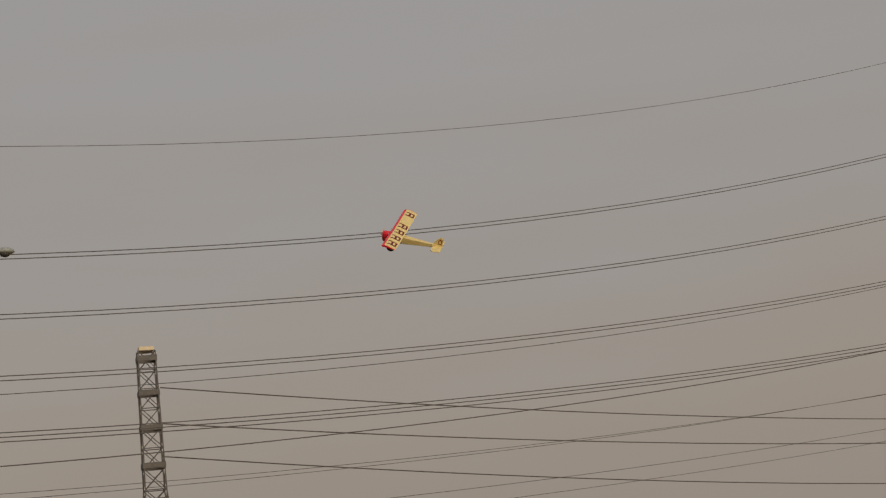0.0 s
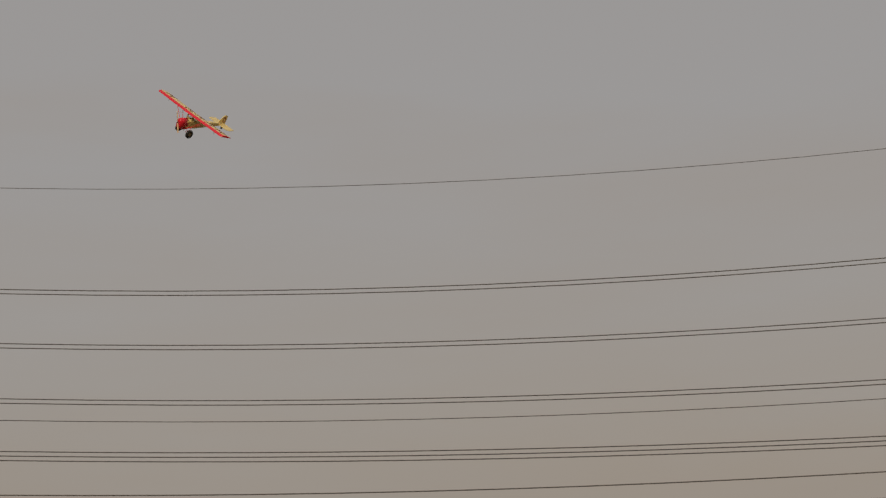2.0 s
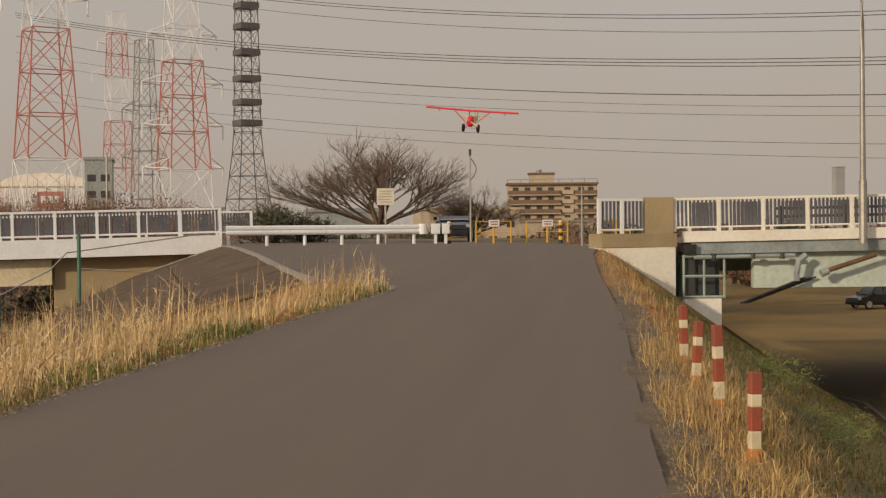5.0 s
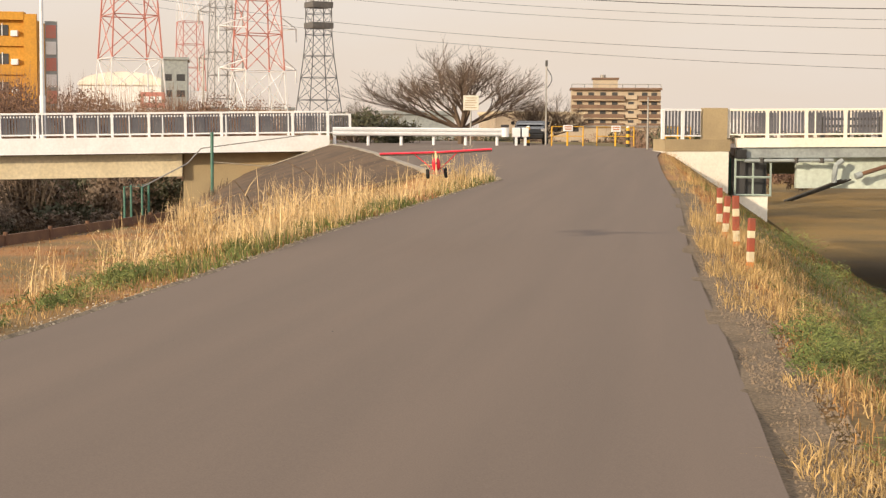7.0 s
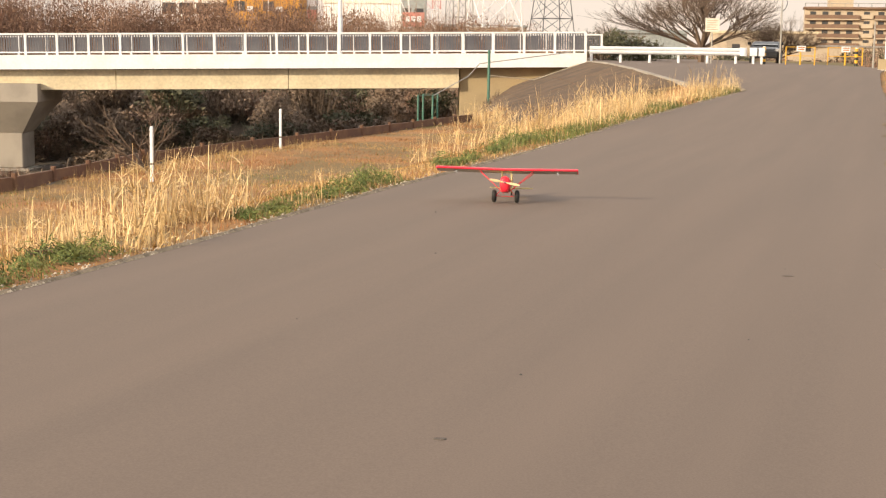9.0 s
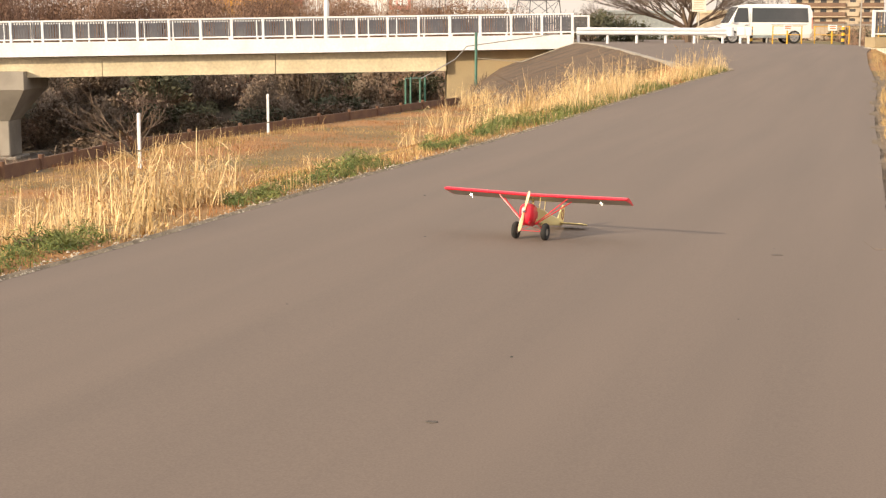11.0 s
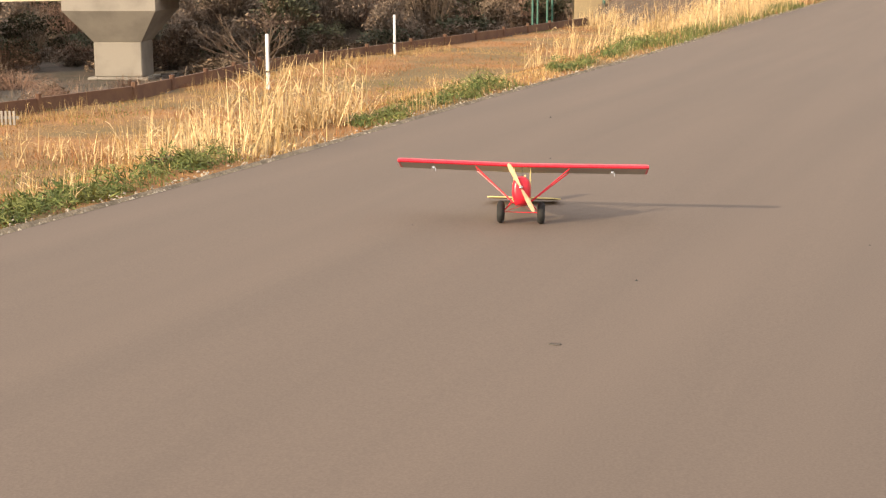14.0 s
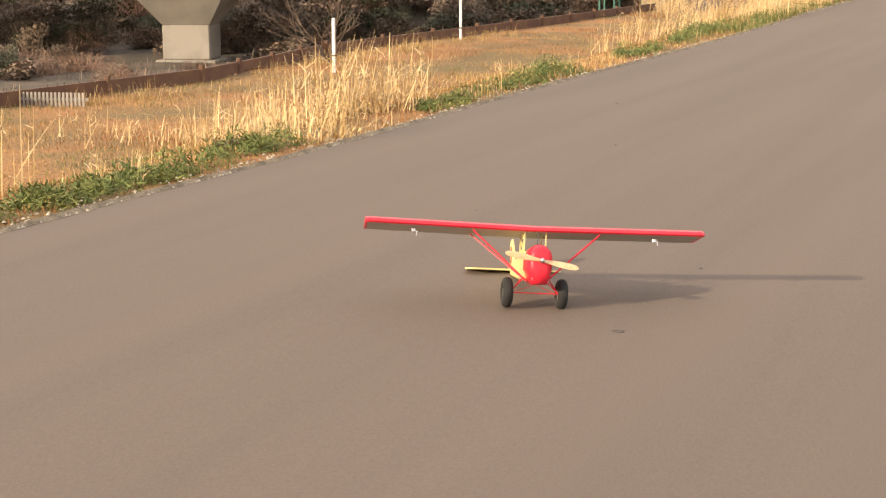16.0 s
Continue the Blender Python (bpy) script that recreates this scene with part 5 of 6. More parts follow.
PALE_STONE = material("pale_gravel_stone", (0.223, 0.166, 0.113), (0.166, 0.125, 0.087), 8, 0.9, random_shift=0.25)
pts = []
for _ in range(3200):
    y = 4 + 40 * rng.random() ** 1.5
    x = table(LEFT_EDGE, y) - abs(rng.gauss(0, 0.10)) + 0.05
    pts.append((x, y, road_z(y) - 0.012))
EDGE_STONE = material("bleached_edge_stone", (0.50, 0.43, 0.34), (0.33, 0.28, 0.22), 8, 0.9, random_shift=0.35)
stones("edge_gravel", pts, 0.013, EDGE_STONE, "pale loose stones along the asphalt edge")
pts = []
for _ in range(12000):
    y = 6 + 28 * rng.random() ** 1.3
    x = table(RIGHT_EDGE, y) + rng.uniform(0.04, 0.5)
    pts.append((x, y, ground_z(x, y) + 0.012))
stones("shoulder_gravel", pts, 0.019, PALE_STONE, "loose stones on the gravel shoulder")
pts = [(rng.uniform(-3, 4), rng.uniform(6, 22), 0.012) for _ in range(14)]
TAR = material("old_tar", (0.075, 0.062, 0.052), (0.11, 0.09, 0.075), 14, 0.8, bump=0.4, fine=90, speck=0.3)
for x, y, a, b in ((2.36, 9.9, 0.04, 0.018), (0.0, 5.5, 0.026, 0.015)):
    f = (x - table(LEFT_EDGE, y)) / (table(RIGHT_EDGE, y) - table(LEFT_EDGE, y))
    z = road_z(y) + 0.03 * math.sin(math.pi * f) - 0.015
    bm = B()
    loft(bm, [[(a * k * (1 + 0.25 * noise.noise((q, x, 3))) * math.cos(q), b * k * (1 + 0.35 * noise.noise((q, y, 5))) * math.sin(q), h) for q in [2 * math.pi * i / 14 for i in range(14)]] for k, h in ((1.0, 0.0), (0.9, 0.004))])
    ob = tagged(part("tar_stain", bm, TAR), "small dark tar stain on the asphalt", "stain", "tar stains")
    ob.location = (x, y, z)
stones("road_crumbs", [p for p in pts if table(LEFT_EDGE, p[1]) < p[0] < table(RIGHT_EDGE, p[1])], 0.010, DARK, "few dark crumbs on the asphalt")
blades("slope_grass", edge_spots(8, 57, 46000, 0.45, 8.5, 1, 1.3), 0.085, 0.009, LAWN, "dry straw grass on the levee slope", "grass", 1.3)
blades("slope_weeds", edge_spots(6, 52, 50000, 0.7, 7.0, 1, 1.0), 0.075, 0.010, GREEN, "green grass on the levee slope", "grass", 0.8)
def patch(cx, cy, rx, ry, n, k=1.0):
    out = []
    for _ in range(n):
        a, d = rng.uniform(0, 6.28), rng.random() ** 0.6
        x, y = cx + rx * d * math.cos(a), cy + ry * d * math.sin(a)
        if x > table(RIGHT_EDGE, y) + 0.1:
            out.append((x, y, ground_z(x, y), k * rng.uniform(0.6, 1.2)))
    return out


# matted straw in patches between the green clumps, a few stalks standing out of it
mats = patch(5.03, 14.76, 0.45, 1.2, 1500) + patch(3.61, 9.8, 0.35, 0.5, 800) + patch(3.54, 9.0, 0.4, 0.6, 800) + patch(6.04, 17.1, 0.5, 0.8, 600, 0.8)
mats += patch(7.1, 21.6, 0.7, 1.6, 1400) + patch(7.9, 24.0, 0.6, 1.6, 1600, 1.2) + patch(8.8, 27.2, 0.7, 1.8, 1900, 1.6) + patch(9.8, 30.5, 0.7, 2.0, 1700, 1.6)
mats += edge_spots(9, 24, 1500, 0.75, 2.2, 1, 1.2)
blades("matted_straw", mats, 0.13, 0.008, STRAW, "matted dry straw beside the gravel shoulder", "grass", 1.5)
stalks = patch(5.06, 14.5, 0.3, 0.9, 26, 1.5) + patch(4.28, 11.77, 0.3, 0.5, 10, 1.0) + patch(3.67, 9.6, 0.3, 0.6, 16, 0.8) + patch(7.28, 20.74, 0.5, 1.0, 12, 2.0) + edge_spots(9, 24, 60, 0.6, 1.8, 1, 1.2)
reeds("shoulder_stalks", stalks, 0.22, 0.008, PALE_STRAW, "few bent dry stalks beside the gravel shoulder")
reeds("verge_reeds", edge_spots(25, 57, 1300, 0.12, 1.1, 1, 1.3), 0.36, 0.009, STRAW, "tall dry grass at the road edge by the posts")
for x, y, r, n in ((4.44, 12.03, 0.40, 900), (4.89, 12.68, 0.42, 700), (5.67, 15.41, 0.42, 700), (6.28, 18.4, 0.36, 620), (6.86, 19.7, 0.42, 620), (6.32, 16.84, 0.45, 620), (4.1, 10.0, 0.28, 500), (5.21, 13.72, 0.45, 620), (5.99, 14.89, 0.5, 560), (6.97, 17.62, 0.5, 520), (8.0, 21.0, 0.55, 500), (8.6, 22.4, 0.55, 420), (6.35, 12.94, 0.6, 450), (8.78, 19.18, 0.7, 420), (10.2, 26.5, 0.6, 360), (11.3, 30.5, 0.6, 360), (12.8, 35.5, 0.6, 320)):
    build_bush(x, y, r * 1.45, GREEN, "low green weed clump on the levee slope", int(n * 7), 0.03)

# tongue of asphalt over the shoulder, and a sunken concrete slab by it
bm = B()
tx, ty = 3.33, 10.4
tongue = ((-0.20, -0.18), (-0.05, -0.14), (0.10, -0.08), (0.20, 0.0), (0.12, 0.10), (0.02, 0.22), (-0.15, 0.30))
loft(bm, [[(tx + x, ty + y, ground_z(tx, ty) + h) for x, y in tongue] for h in (-0.03, 0.05)])
tagged(part("asphalt_patch", bm, ASPHALT), "ragged tongue of asphalt lying over the gravel shoulder", "asphalt patch")
slab_thing = tagged(part("drain_slab", box(B(), -0.07, 0.07, -0.36, 0.36, -0.10, 0.035, 0.012), GRAVEL), "weathered concrete slab sunk beside the gravel shoulder", "concrete slab")
slab_thing.matrix_world = pose(tx + 0.6, ty + 0.06, ground_z(tx + 0.6, ty + 0.06), 0, 0, 6)


# ---- rim of the channel, thickets and trees ----
def build_rim():
    r = thing("channel_fence", pose(0, 0, 0), "low rusty brown fence along the channel edge", "fence")
    pts = [(-11.2, 14.0), (-8.6, 20.0), (-6.8, 24.2), (-6.3, 27.2), (-5.9, 30.3), (-3.4, 37.0), (-1.3, 43.0), (1.3, 50.8)]
    for (xa, ya), (xb, yb) in zip(pts, pts[1:]):
        n = max(2, int(math.hypot(xb - xa, yb - ya) / 1.9))
        for k in range(n):
            f, g = k / n, (k + 1) / n
            a, b = Vector((xa + (xb - xa) * f - 0.3, ya + (yb - ya) * f)), Vector((xa + (xb - xa) * g - 0.3, ya + (yb - ya) * g))
            part("panel", slab(B(), a, b, 0.06, -1.35, -0.70, -1.35, -0.70), RUST, r)
            part("post", bar(B(), (a.x, a.y, -1.5), (a.x, a.y, -0.63), 0.05, 6), RUST, r)


def twig_meshes(seed, h, n, thick, depth, wide, size, bark=BARK):
    """Trunk with limbs, and the twigs, of a bare tree brought to that size; two meshes."""
    g = random.Random(seed)
    pools = ([], []), ([], [])
    def limb(p, d, l, r, lev):
        verts, faces = pools[0 if lev < 3 else 1]
        q = p + d * l
        e = d.orthogonal().normalized()
        f = d.cross(e)
        i = len(verts)
        m = 5 if lev < 2 else 3
        for c, rr in ((p, r), (q, r * 0.66)):
            for k in range(m):
                a = 2 * math.pi * k / m
                verts.append(c + e * (rr * math.cos(a)) + f * (rr * math.sin(a)))
        for k in range(m):
            faces.append((i + k, i + (k + 1) % m, i + m + (k + 1) % m, i + m + k))
        if lev < depth:
            for j in range(n if lev == 0 else 2):
                t = 1.0 if lev == 0 else g.uniform(0.4, 0.95)
                a = 2 * math.pi * (j + g.uniform(0, 0.7)) / n if lev == 0 else g.uniform(0, 6.28)
                s = Vector((math.cos(a), math.sin(a), g.uniform(-0.1, 0.35)))
                nd = (d * (0.75 if lev == 0 else 1.0) + s * (wide * g.uniform(0.25, 2.0) if lev == 0 else 0.65)).normalized()
                limb(p + d * (l * t), nd, l * (g.uniform(1.1, 1.6) if lev == 0 else g.uniform(0.6, 0.85)), r * 0.55, lev + 1)
            if lev:
                limb(q, (d + Vector((g.uniform(-1, 1), g.uniform(-1, 1), g.uniform(-0.1, 0.7))) * 0.45).normalized(), l * 0.8, r * 0.66, lev + 1)
    limb(Vector((0, 0, 0)), Vector((0, 0, 1)), h, thick, 0)
    every = pools[0][0] + pools[1][0]
    k = [size[i] / (max(v[i] for v in every) - min(v[i] for v in every)) for i in range(3)]
    out = []
    for (verts, faces), name in zip(pools, ("trunk", "twigs")):
        me = bpy.data.meshes.new(name)
        me.from_pydata([(v.x * k[0], v.y * k[1], v.z * k[2]) for v in verts], [], faces)
        me.materials.append(bark)
        out.append(me)
    return out


def build_bare_tree(x, y, z, meshes, label, turn=0.0, scale=1.0):
    t = thing("bare_tree", Matrix.Translation((x, y, z)) @ Matrix.Rotation(turn, 4, "Z") @ Matrix.Scale(scale, 4), label, "tree", "bare winter trees")
    part("trunk", meshes[0], BARK, t)
    tagged(part("crown", meshes[1], BARK, t), kind="stuff")


def thicket_mesh(seed, mat, n, leaf=0.085):
    """An uneven winter shrub: bare twigs with dead leaves and gaps."""
    global rng
    keep, rng = rng, random.Random(seed)
    verts, faces = [], []
    for k in range(9):
        a, d = rng.uniform(0, 6.28), rng.uniform(0, 0.75)
        c = (d * math.cos(a), d * math.sin(a), rng.uniform(0.0, 0.75))
        leaves(verts, faces, c, rng.uniform(0.25, 0.5), n // 9, leaf, 1.0)
    for _ in range(70):
        a, d = rng.uniform(0, 6.28), rng.uniform(0.1, 0.9)
        p, q = Vector((0.5 * d * math.cos(a), 0.5 * d * math.sin(a), 0)), Vector((d * math.cos(a), d * math.sin(a), rng.uniform(0.6, 1.35)))
        i = len(verts)
        verts += [tuple(p + Vector((0.012, 0, 0))), tuple(p - Vector((0.012, 0, 0))), tuple(q)]
        faces.append((i, i + 1, i + 2))
    rng = keep
    me = bpy.data.meshes.new("shrub")
    me.from_pydata(verts, [], faces)
    me.materials.append(mat)
    return me


# narrow concrete drain along the foot of the levee slope
drain = thing("drain_channel", pose(0, 0, 0), "narrow grey concrete drain along the slope's foot", "drain", kind="structure")
for k in range(44):
    ya, yb = 14 + 2.0 * k, 15.97 + 2.0 * k
    bm = B()
    rings = []
    for y in (ya, yb):
        x = table(RIGHT_EDGE, min(y, 62)) + max(0.0, 0.25 * (y - 66)) + 9.7 - 0.7 * smooth(38, 57, y)
        z = ground_z(x, y)
        rings.append([(x + dx, y, z + dz) for dx, dz in ((-0.30, -0.3), (-0.30, 0.06), (-0.20, 0.06), (-0.18, -0.2), (0.18, -0.2), (0.20, 0.06), (0.30, 0.06), (0.30, -0.3))])
    part("drain_unit", loft(bm, rings), CONCRETE, drain)


build_rim()
spots = []
for _ in range(3000):
    y = 11 + 26 * rng.random()
    rim = table([(0, -14.5), (20, -8.6), (24.2, -6.8), (30.3, -5.9), (37, -3.4), (43, -1.3), (50.8, 1.3)], y)
    x = rim + 0.1 + abs(rng.gauss(0, 0.55))
    if noise.noise((x * 0.8, y * 0.8, 2)) > -0.12:
        spots.append((x, y, ground_z(x, y), rng.uniform(0.5, 1.15)))
reeds("rim_reeds", spots, 0.30, 0.011, STRAW, "dry brown reeds along the channel fence")
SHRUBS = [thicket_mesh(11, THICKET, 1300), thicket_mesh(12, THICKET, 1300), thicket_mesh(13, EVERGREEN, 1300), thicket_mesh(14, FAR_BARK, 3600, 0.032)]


FAR_SHRUBS = []


def build_shrub(x, y, z, s, h, kind):
    if y > 94:
        FAR_SHRUBS.append((x, y, z, s, h, kind))
        return
    if abs(x + 21.2) < 4.5 and y < 74 and h > 1.1:
        return
    o = new("winter_shrub", SHRUBS[kind])
    o.matrix_basis = Matrix.Translation((x, y, z)) @ Matrix.Rotation(rng.uniform(0, 6.28), 4, "Z") @ Matrix.Diagonal((s, s, h, 1))
    tagged(o, ("brown tangled winter shrub on the channel bank", "brown tangled winter shrub on the channel bank", "dark evergreen shrub on the channel bank", "bare brown shrub on the channel bank")[kind], "shrub", "shrubs on the channel bank")


RIM = [(0, -14.5), (20, -8.6), (24.2, -6.8), (30.3, -5.9), (37, -3.4), (43, -1.3), (50.8, 1.3), (70, 3.6)]
spots = []
for _ in range(16000):
    y = 22 + 46 * rng.random()
    x = table(RIM, y) - 0.8 - 26 * rng.random() ** 1.5
    if noise.noise((x * 0.4, y * 0.4, 21)) > -0.25:
        spots.append((x, y, ground_z(x, y), rng.uniform(0.5, 1.4)))
blades("bank_growth", spots, 0.34, 0.035, THICKET, "brown dead growth over the channel bank", "dead growth", 1.0)
for k in range(34):
    y = rng.uniform(30, 58)
    x = table(RIM, y) - rng.uniform(4.5, 18)
    build_shrub(x, y, ground_z(x, y) - 0.1, rng.uniform(0.9, 1.7), rng.uniform(0.5, 0.95), rng.choice((0, 1, 2, 3)))
for k in range(24):
    x, y = rng.uniform(-42, -12), rng.uniform(58, 68)
    build_shrub(x, y, ground_z(x, y) - 0.1, rng.uniform(1.2, 2.0), rng.uniform(0.6, 1.05), rng.choice((0, 1, 3)))
for k in range(150):
    x, y = rng.uniform(-50, 3), rng.uniform(71.5, 93)
    build_shrub(x, y, ground_z(x, y) - 0.15, rng.uniform(1.2, 2.2), rng.uniform(0.8, 1.9), rng.choice((0, 1, 0, 1, 3, 2)))
# the bank behind the bridge, row over row, and the trees on top of it
for k in range(46):
    build_shrub(rng.uniform(-48, 3), rng.uniform(79, 83), rng.uniform(-4.6, -3.9), rng.uniform(1.6, 2.6), rng.uniform(1.5, 2.3), rng.choice((0, 1, 0, 1, 2, 3)))
for k in range(46):
    build_shrub(rng.uniform(-50, 4), rng.uniform(85, 90), rng.uniform(-3.2, -2.4), rng.uniform(1.8, 2.8), rng.uniform(1.7, 2.6), rng.choice((0, 1, 0, 1, 2, 3)))
for k in range(34):
    build_shrub(-52 + 56 * (k + rng.random()) / 34, rng.uniform(91, 93.8), rng.uniform(-3.0, -2.4), rng.uniform(2.0, 2.8), rng.uniform(2.0, 2.6), rng.choice((0, 1, 1, 2)))
for k in range(60):
    y = rng.uniform(56, 78)
    if k % 2 and y < 72:
        continue
    build_shrub(rng.uniform(-46, -4 + (y - 56) * 0.1), y, -4.75, rng.uniform(1.3, 2.2), rng.uniform(0.9, 1.7), rng.choice((0, 1, 0, 1, 2)))
for k in range(150):
    x = rng.uniform(-58, 5)
    build_shrub(x, rng.uniform(104, 114), -1.8, rng.uniform(2.6, 4.0), rng.uniform(4.2, 5.6) + (1.2 if x < -10 else 0.0), 3)
for k in range(40):
    build_shrub(rng.uniform(-58, 7), rng.uniform(94, 104), -1.6, rng.uniform(2.0, 3.2), rng.uniform(2.2, 3.6), rng.choice((0, 1, 3, 3)))
for k in range(12):
    build_shrub(rng.uniform(8, 30), rng.uniform(112, 140), -0.8, rng.uniform(2.0, 3.4), rng.uniform(1.6, 2.6), rng.choice((0, 3, 3, 2)))
for k in range(34):
    y = rng.uniform(104, 150)
    build_shrub(y * rng.uniform(0.24, 0.44), y, -1.9, rng.uniform(1.8, 3.2), rng.uniform(2.9, 4.1), rng.choice((0, 1, 3, 3, 2)))
for k in range(26):
    build_shrub(rng.uniform(-20, 120), rng.uniform(180, 260), -2.0, rng.uniform(4, 7), rng.uniform(2.4, 4.6), rng.choice((0, 1, 3, 2)))
verts, faces, slots = [], [], []
for x, y, z, s, h, kind in FAR_SHRUBS:
    a = rng.uniform(0, 6.28)
    i, ca, sa = len(verts), math.cos(a) * s, math.sin(a) * s
    verts += [(x + ca * v.co.x - sa * v.co.y, y + sa * v.co.x + ca * v.co.y, z + h * v.co.z) for v in SHRUBS[kind].vertices]
    faces += [tuple(i + v for v in p.vertices) for p in SHRUBS[kind].polygons]
    slots += [kind] * len(SHRUBS[kind].polygons)
me = bpy.data.meshes.new("far_thicket")
me.from_pydata(verts, [], faces)
for m in (THICKET, THICKET, EVERGREEN, FAR_BARK):
    me.materials.append(m)
me.polygons.foreach_set("material_index", slots)
tagged(new("far_thicket", me), "brown winter thicket on the bank behind the bridge", "thicket", kind="stuff")
BIG = twig_meshes(21, 0.16, 11, 0.026, 7, 0.72, (12.0, 10.0, 5.7), BARK)
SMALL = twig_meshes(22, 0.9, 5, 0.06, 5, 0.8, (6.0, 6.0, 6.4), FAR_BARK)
SAPLING = twig_meshes(23, 0.3, 5, 0.03, 4, 0.7, (2.3, 2.0, 1.75))
build_bare_tree(14.6, 84.5, 0.85, BIG, "wide spreading bare cherry tree behind the guardrail")
build_bare_tree(20.4, 91.0, 0.6, BIG, "smaller bare tree behind the gates", 2.0, 0.62)
build_bare_tree(9.8, 92.0, 0.2, BIG, "low bare tree beside the bridge end", 4.0, 0.6)
build_bare_tree(-5.6, 27.6, -1.2, SAPLING, "small bare sapling at the channel fence", 0.6)
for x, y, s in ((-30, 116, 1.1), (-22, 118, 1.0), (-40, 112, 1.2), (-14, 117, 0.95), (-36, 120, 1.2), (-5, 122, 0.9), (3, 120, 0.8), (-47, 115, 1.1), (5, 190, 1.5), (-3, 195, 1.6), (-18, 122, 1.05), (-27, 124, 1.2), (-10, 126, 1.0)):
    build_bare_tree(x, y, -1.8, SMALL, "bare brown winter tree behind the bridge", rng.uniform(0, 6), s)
build_shrub(9.8, 88, 0.4, 2.3, 2.3, 2)
build_shrub(12.2, 90, 0.4, 1.8, 1.7, 2)
# old grey fence at the foot of the pier
f = thing("wire_fence", pose(0, 0, 0), "pale grey slatted fence near the pier", "fence")
for k in range(40):
    x = -10.1 + 0.06 * k
    part("slat", box(B(), x - 0.016, x + 0.016, 20.4, 20.42, -2.6, -0.72), GALV, f)
part("rail", box(B(), -10.15, -7.7, 20.42, 20.445, -0.84, -0.80), GALV, f)


# ---- what moves ----
PLANE_PATH = [
    (0, 29.756, 32.923, 6.177, -23.1, 32.5, -195.2),
    (0.5, 29.170, 38.534, 7.324, -26.6, 40.3, -162.9),
    (1, 26.106, 42.438, 8.269, -16.2, 49.8, -132.1),
    (1.5, 23.260, 44.912, 8.689, 1.0, 43.1, -101.1),
    (2, 21.673, 46.536, 8.549, 17.0, 39.6, -77.5),
    (2.5, 19.616, 47.519, 7.524, 19.2, 24.9, -61.9),
    (3, 17.201, 47.916, 6.243, 16.2, 14.9, -43.9),
    (3.5, 15.144, 47.786, 5.496, 12.2, 16.8, -33.3),
    (4, 12.697, 43.481, 5.048, 13.1, 10.8, -26.7),
    (4.5, 10.171, 38.880, 4.116, 13.6, 3.3, -21.9),
    (5, 9.073, 37.781, 2.996, 9.5, 5.4, -19.3),
    (7.5, 3.596, 23.082, 0.607, -3.3, -3.7, -8.5),
    (8, 2.108, 19.038, 0.232, -4.4, -2.4, -8.9),
    (8.5, 0.706, 15.954, 0.077, -5.8, 0.8, -5.8),
    (9.1, 0.62, 14.20, 0.000, -9.0, 0.0, -8.0),
    (10.2, 0.68, 11.75, 0.000, -11.5, 0.0, -17.0),
    (11, 0.739, 10.608, -0.002, -11.9, 0.9, -23.5),
    (11.5, 0.299, 10.260, -0.002, -11.1, -1.1, -27.2),
    (12, -0.006, 9.942, -0.002, -11.9, -0.4, -12.2),
    (12.5, -0.123, 9.576, -0.002, -12.6, 0.2, -2.4),
    (13, -0.189, 9.139, -0.003, -12.6, -0.0, -2.6),
    (13.5, -0.216, 8.672, -0.004, -12.7, 0.4, 3.2),
    (14, -0.200, 8.127, -0.003, -12.8, 1.1, -0.2),
    (14.5, -0.296, 7.600, -0.002, -13.6, 0.6, -5.6),
    (15, -0.465, 7.032, -0.003, -14.3, 1.3, -3.1),
    (15.5, -0.512, 6.492, -0.001, -14.6, 1.7, 6.3),
    (16, -0.359, 5.878, -0.006, -14.9, 3.4, 11.6),
]
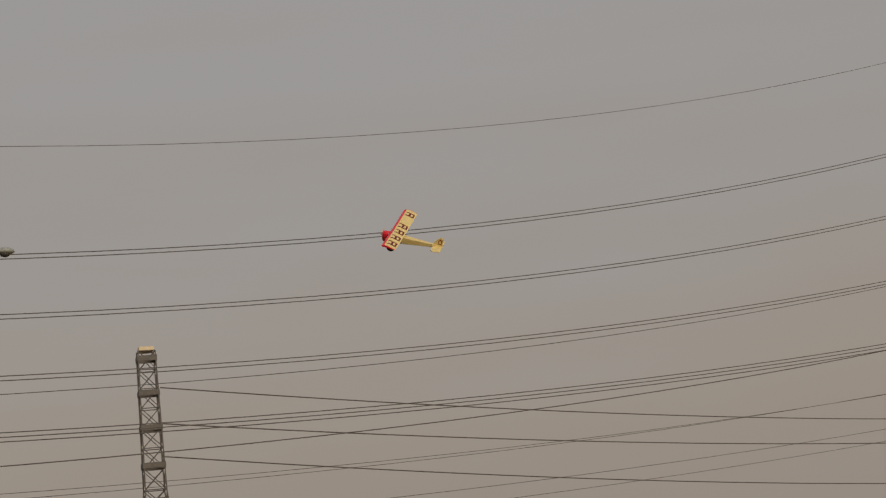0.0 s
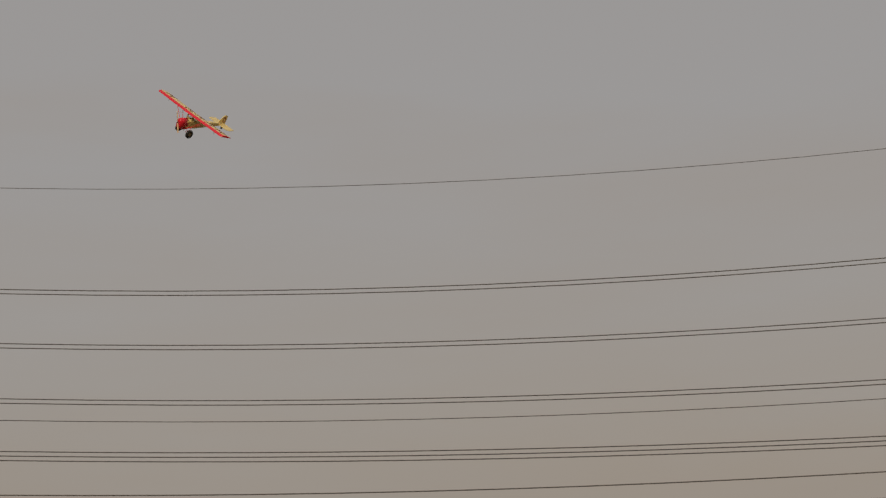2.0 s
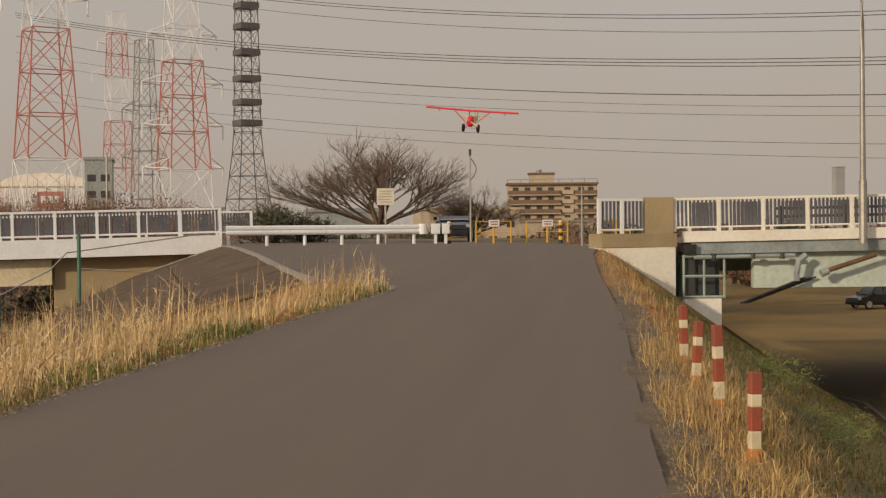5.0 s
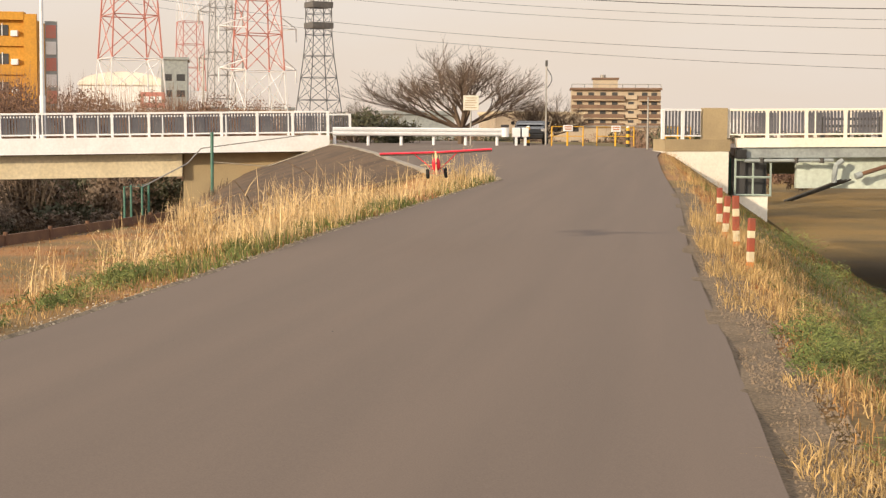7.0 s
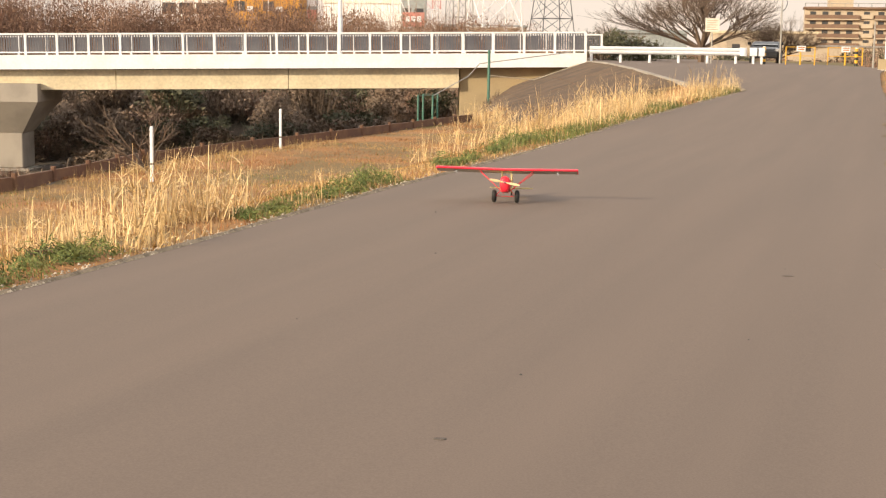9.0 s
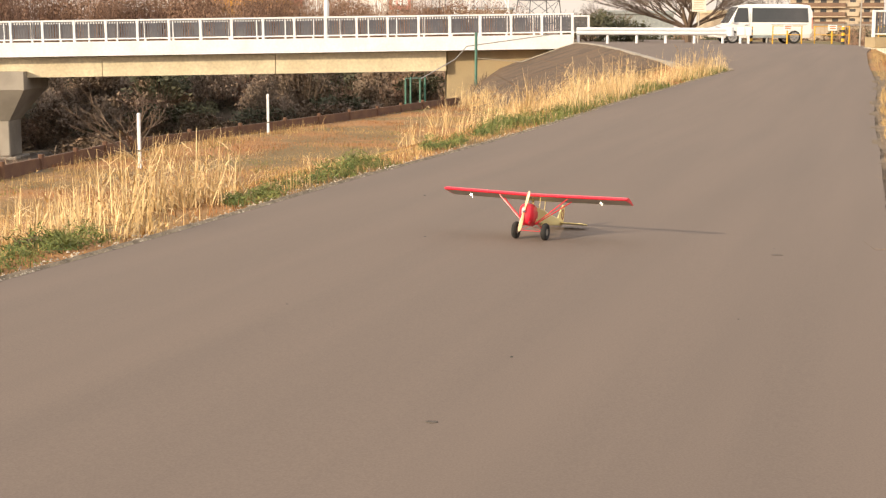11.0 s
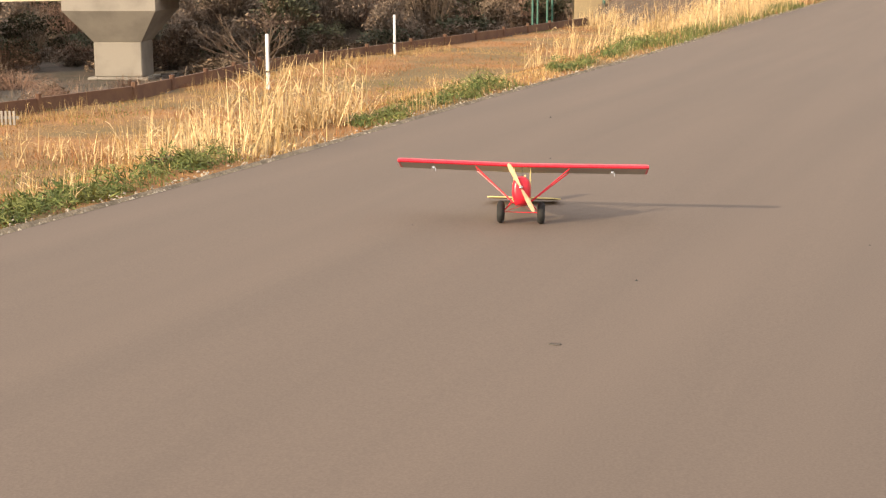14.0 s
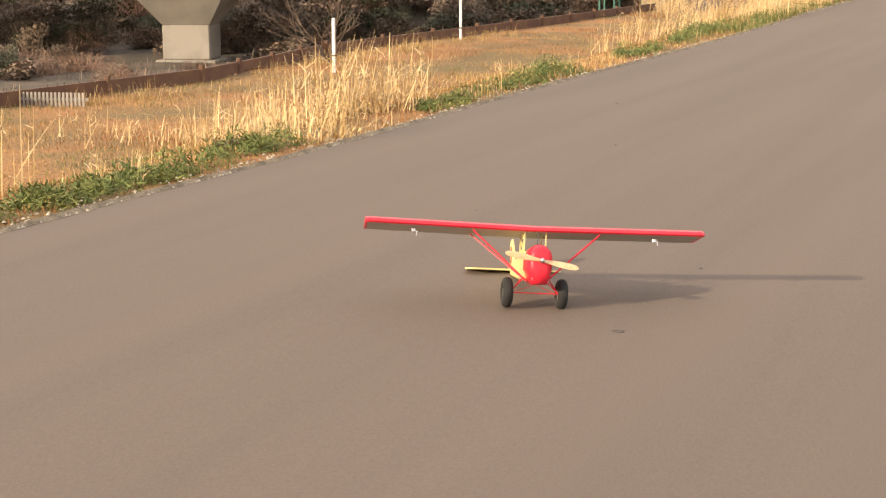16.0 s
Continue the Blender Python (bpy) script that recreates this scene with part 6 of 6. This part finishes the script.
# angle of the propeller at each half second from the landing on
BLADE_ANGLES = [20, 75, 20, 130, 60, 10, 100, 40, 150, 80, 30, 120, 60, 0, 90, 62, -25, -55, 10, 60, 120, 0, -80, -88, -97, 0, -60, 55, 60, -80, -20, 55, 10]


def motions():
    walk(aeroplane, [(r[0], pose(*r[1:])) for r in PLANE_PATH])
    # propeller: about a turn in each half second, passing the angles above
    rows, total = [], float(BLADE_ANGLES[0])
    for k in range(len(BLADE_ANGLES) - 1):
        step = (BLADE_ANGLES[k + 1] - BLADE_ANGLES[k]) % 180 + 180
        for j in range(6):
            rows.append((0.5 * k + j / 12, pose(0, -0.252, 0.19) @ Matrix.Rotation(radians(total + step * j / 6), 4, "Y")))
        total += step
    rows.append((16.0, pose(0, -0.252, 0.19) @ Matrix.Rotation(radians(total), 4, "Y")))
    walk(plane_prop, rows)
    # wheels roll with the ground covered
    for w in plane_wheels:
        rows, angle, last = [(0, Matrix.Translation(w.location))], 0.0, None
        home = Vector(w.location)
        for k in range(151):
            t = 8.5 + 0.05 * k
            i = max(j for j in range(len(PLANE_PATH) - 1) if PLANE_PATH[j][0] <= t + 1e-6)
            a, b = PLANE_PATH[i], PLANE_PATH[i + 1]
            f = (t - a[0]) / (b[0] - a[0])
            y = a[2] + (b[2] - a[2]) * f
            if last is not None:
                angle += (last - y) / 0.064
            last = y
            rows.append((t, Matrix.Translation(home) @ Matrix.Rotation(angle, 4, "X")))
        walk(w, rows)
    # the van drives over the crest from one bridge to the other
    van_rows = [(0, pose(80, 67.0, 1.80, 0, 0, -9)), (9.5, pose(27.6, 75.0, 1.16, 0, 0, -8)), (10.4, pose(21.2, 75.7, 1.06, 0, 0, -3)), (11.0, pose(16.7, 75.5, 0.985, 0, 0, 3)), (11.5, pose(12.6, 75.2, 0.985, 0, 0, 3)), (12.4, pose(5.6, 74.6, 1.28, 0, 0, 3)), (16, pose(-22, 72.9, 0.84, 0, 0, 3))]
    walk(white_van, van_rows)
    for w in van_wheels:
        home = Vector(w.location)
        walk(w, [(k * 0.05, Matrix.Translation(home) @ Matrix.Rotation(-k * 0.05 * 6.4 / 0.33, 4, "Y")) for k in range(321)])


motions()
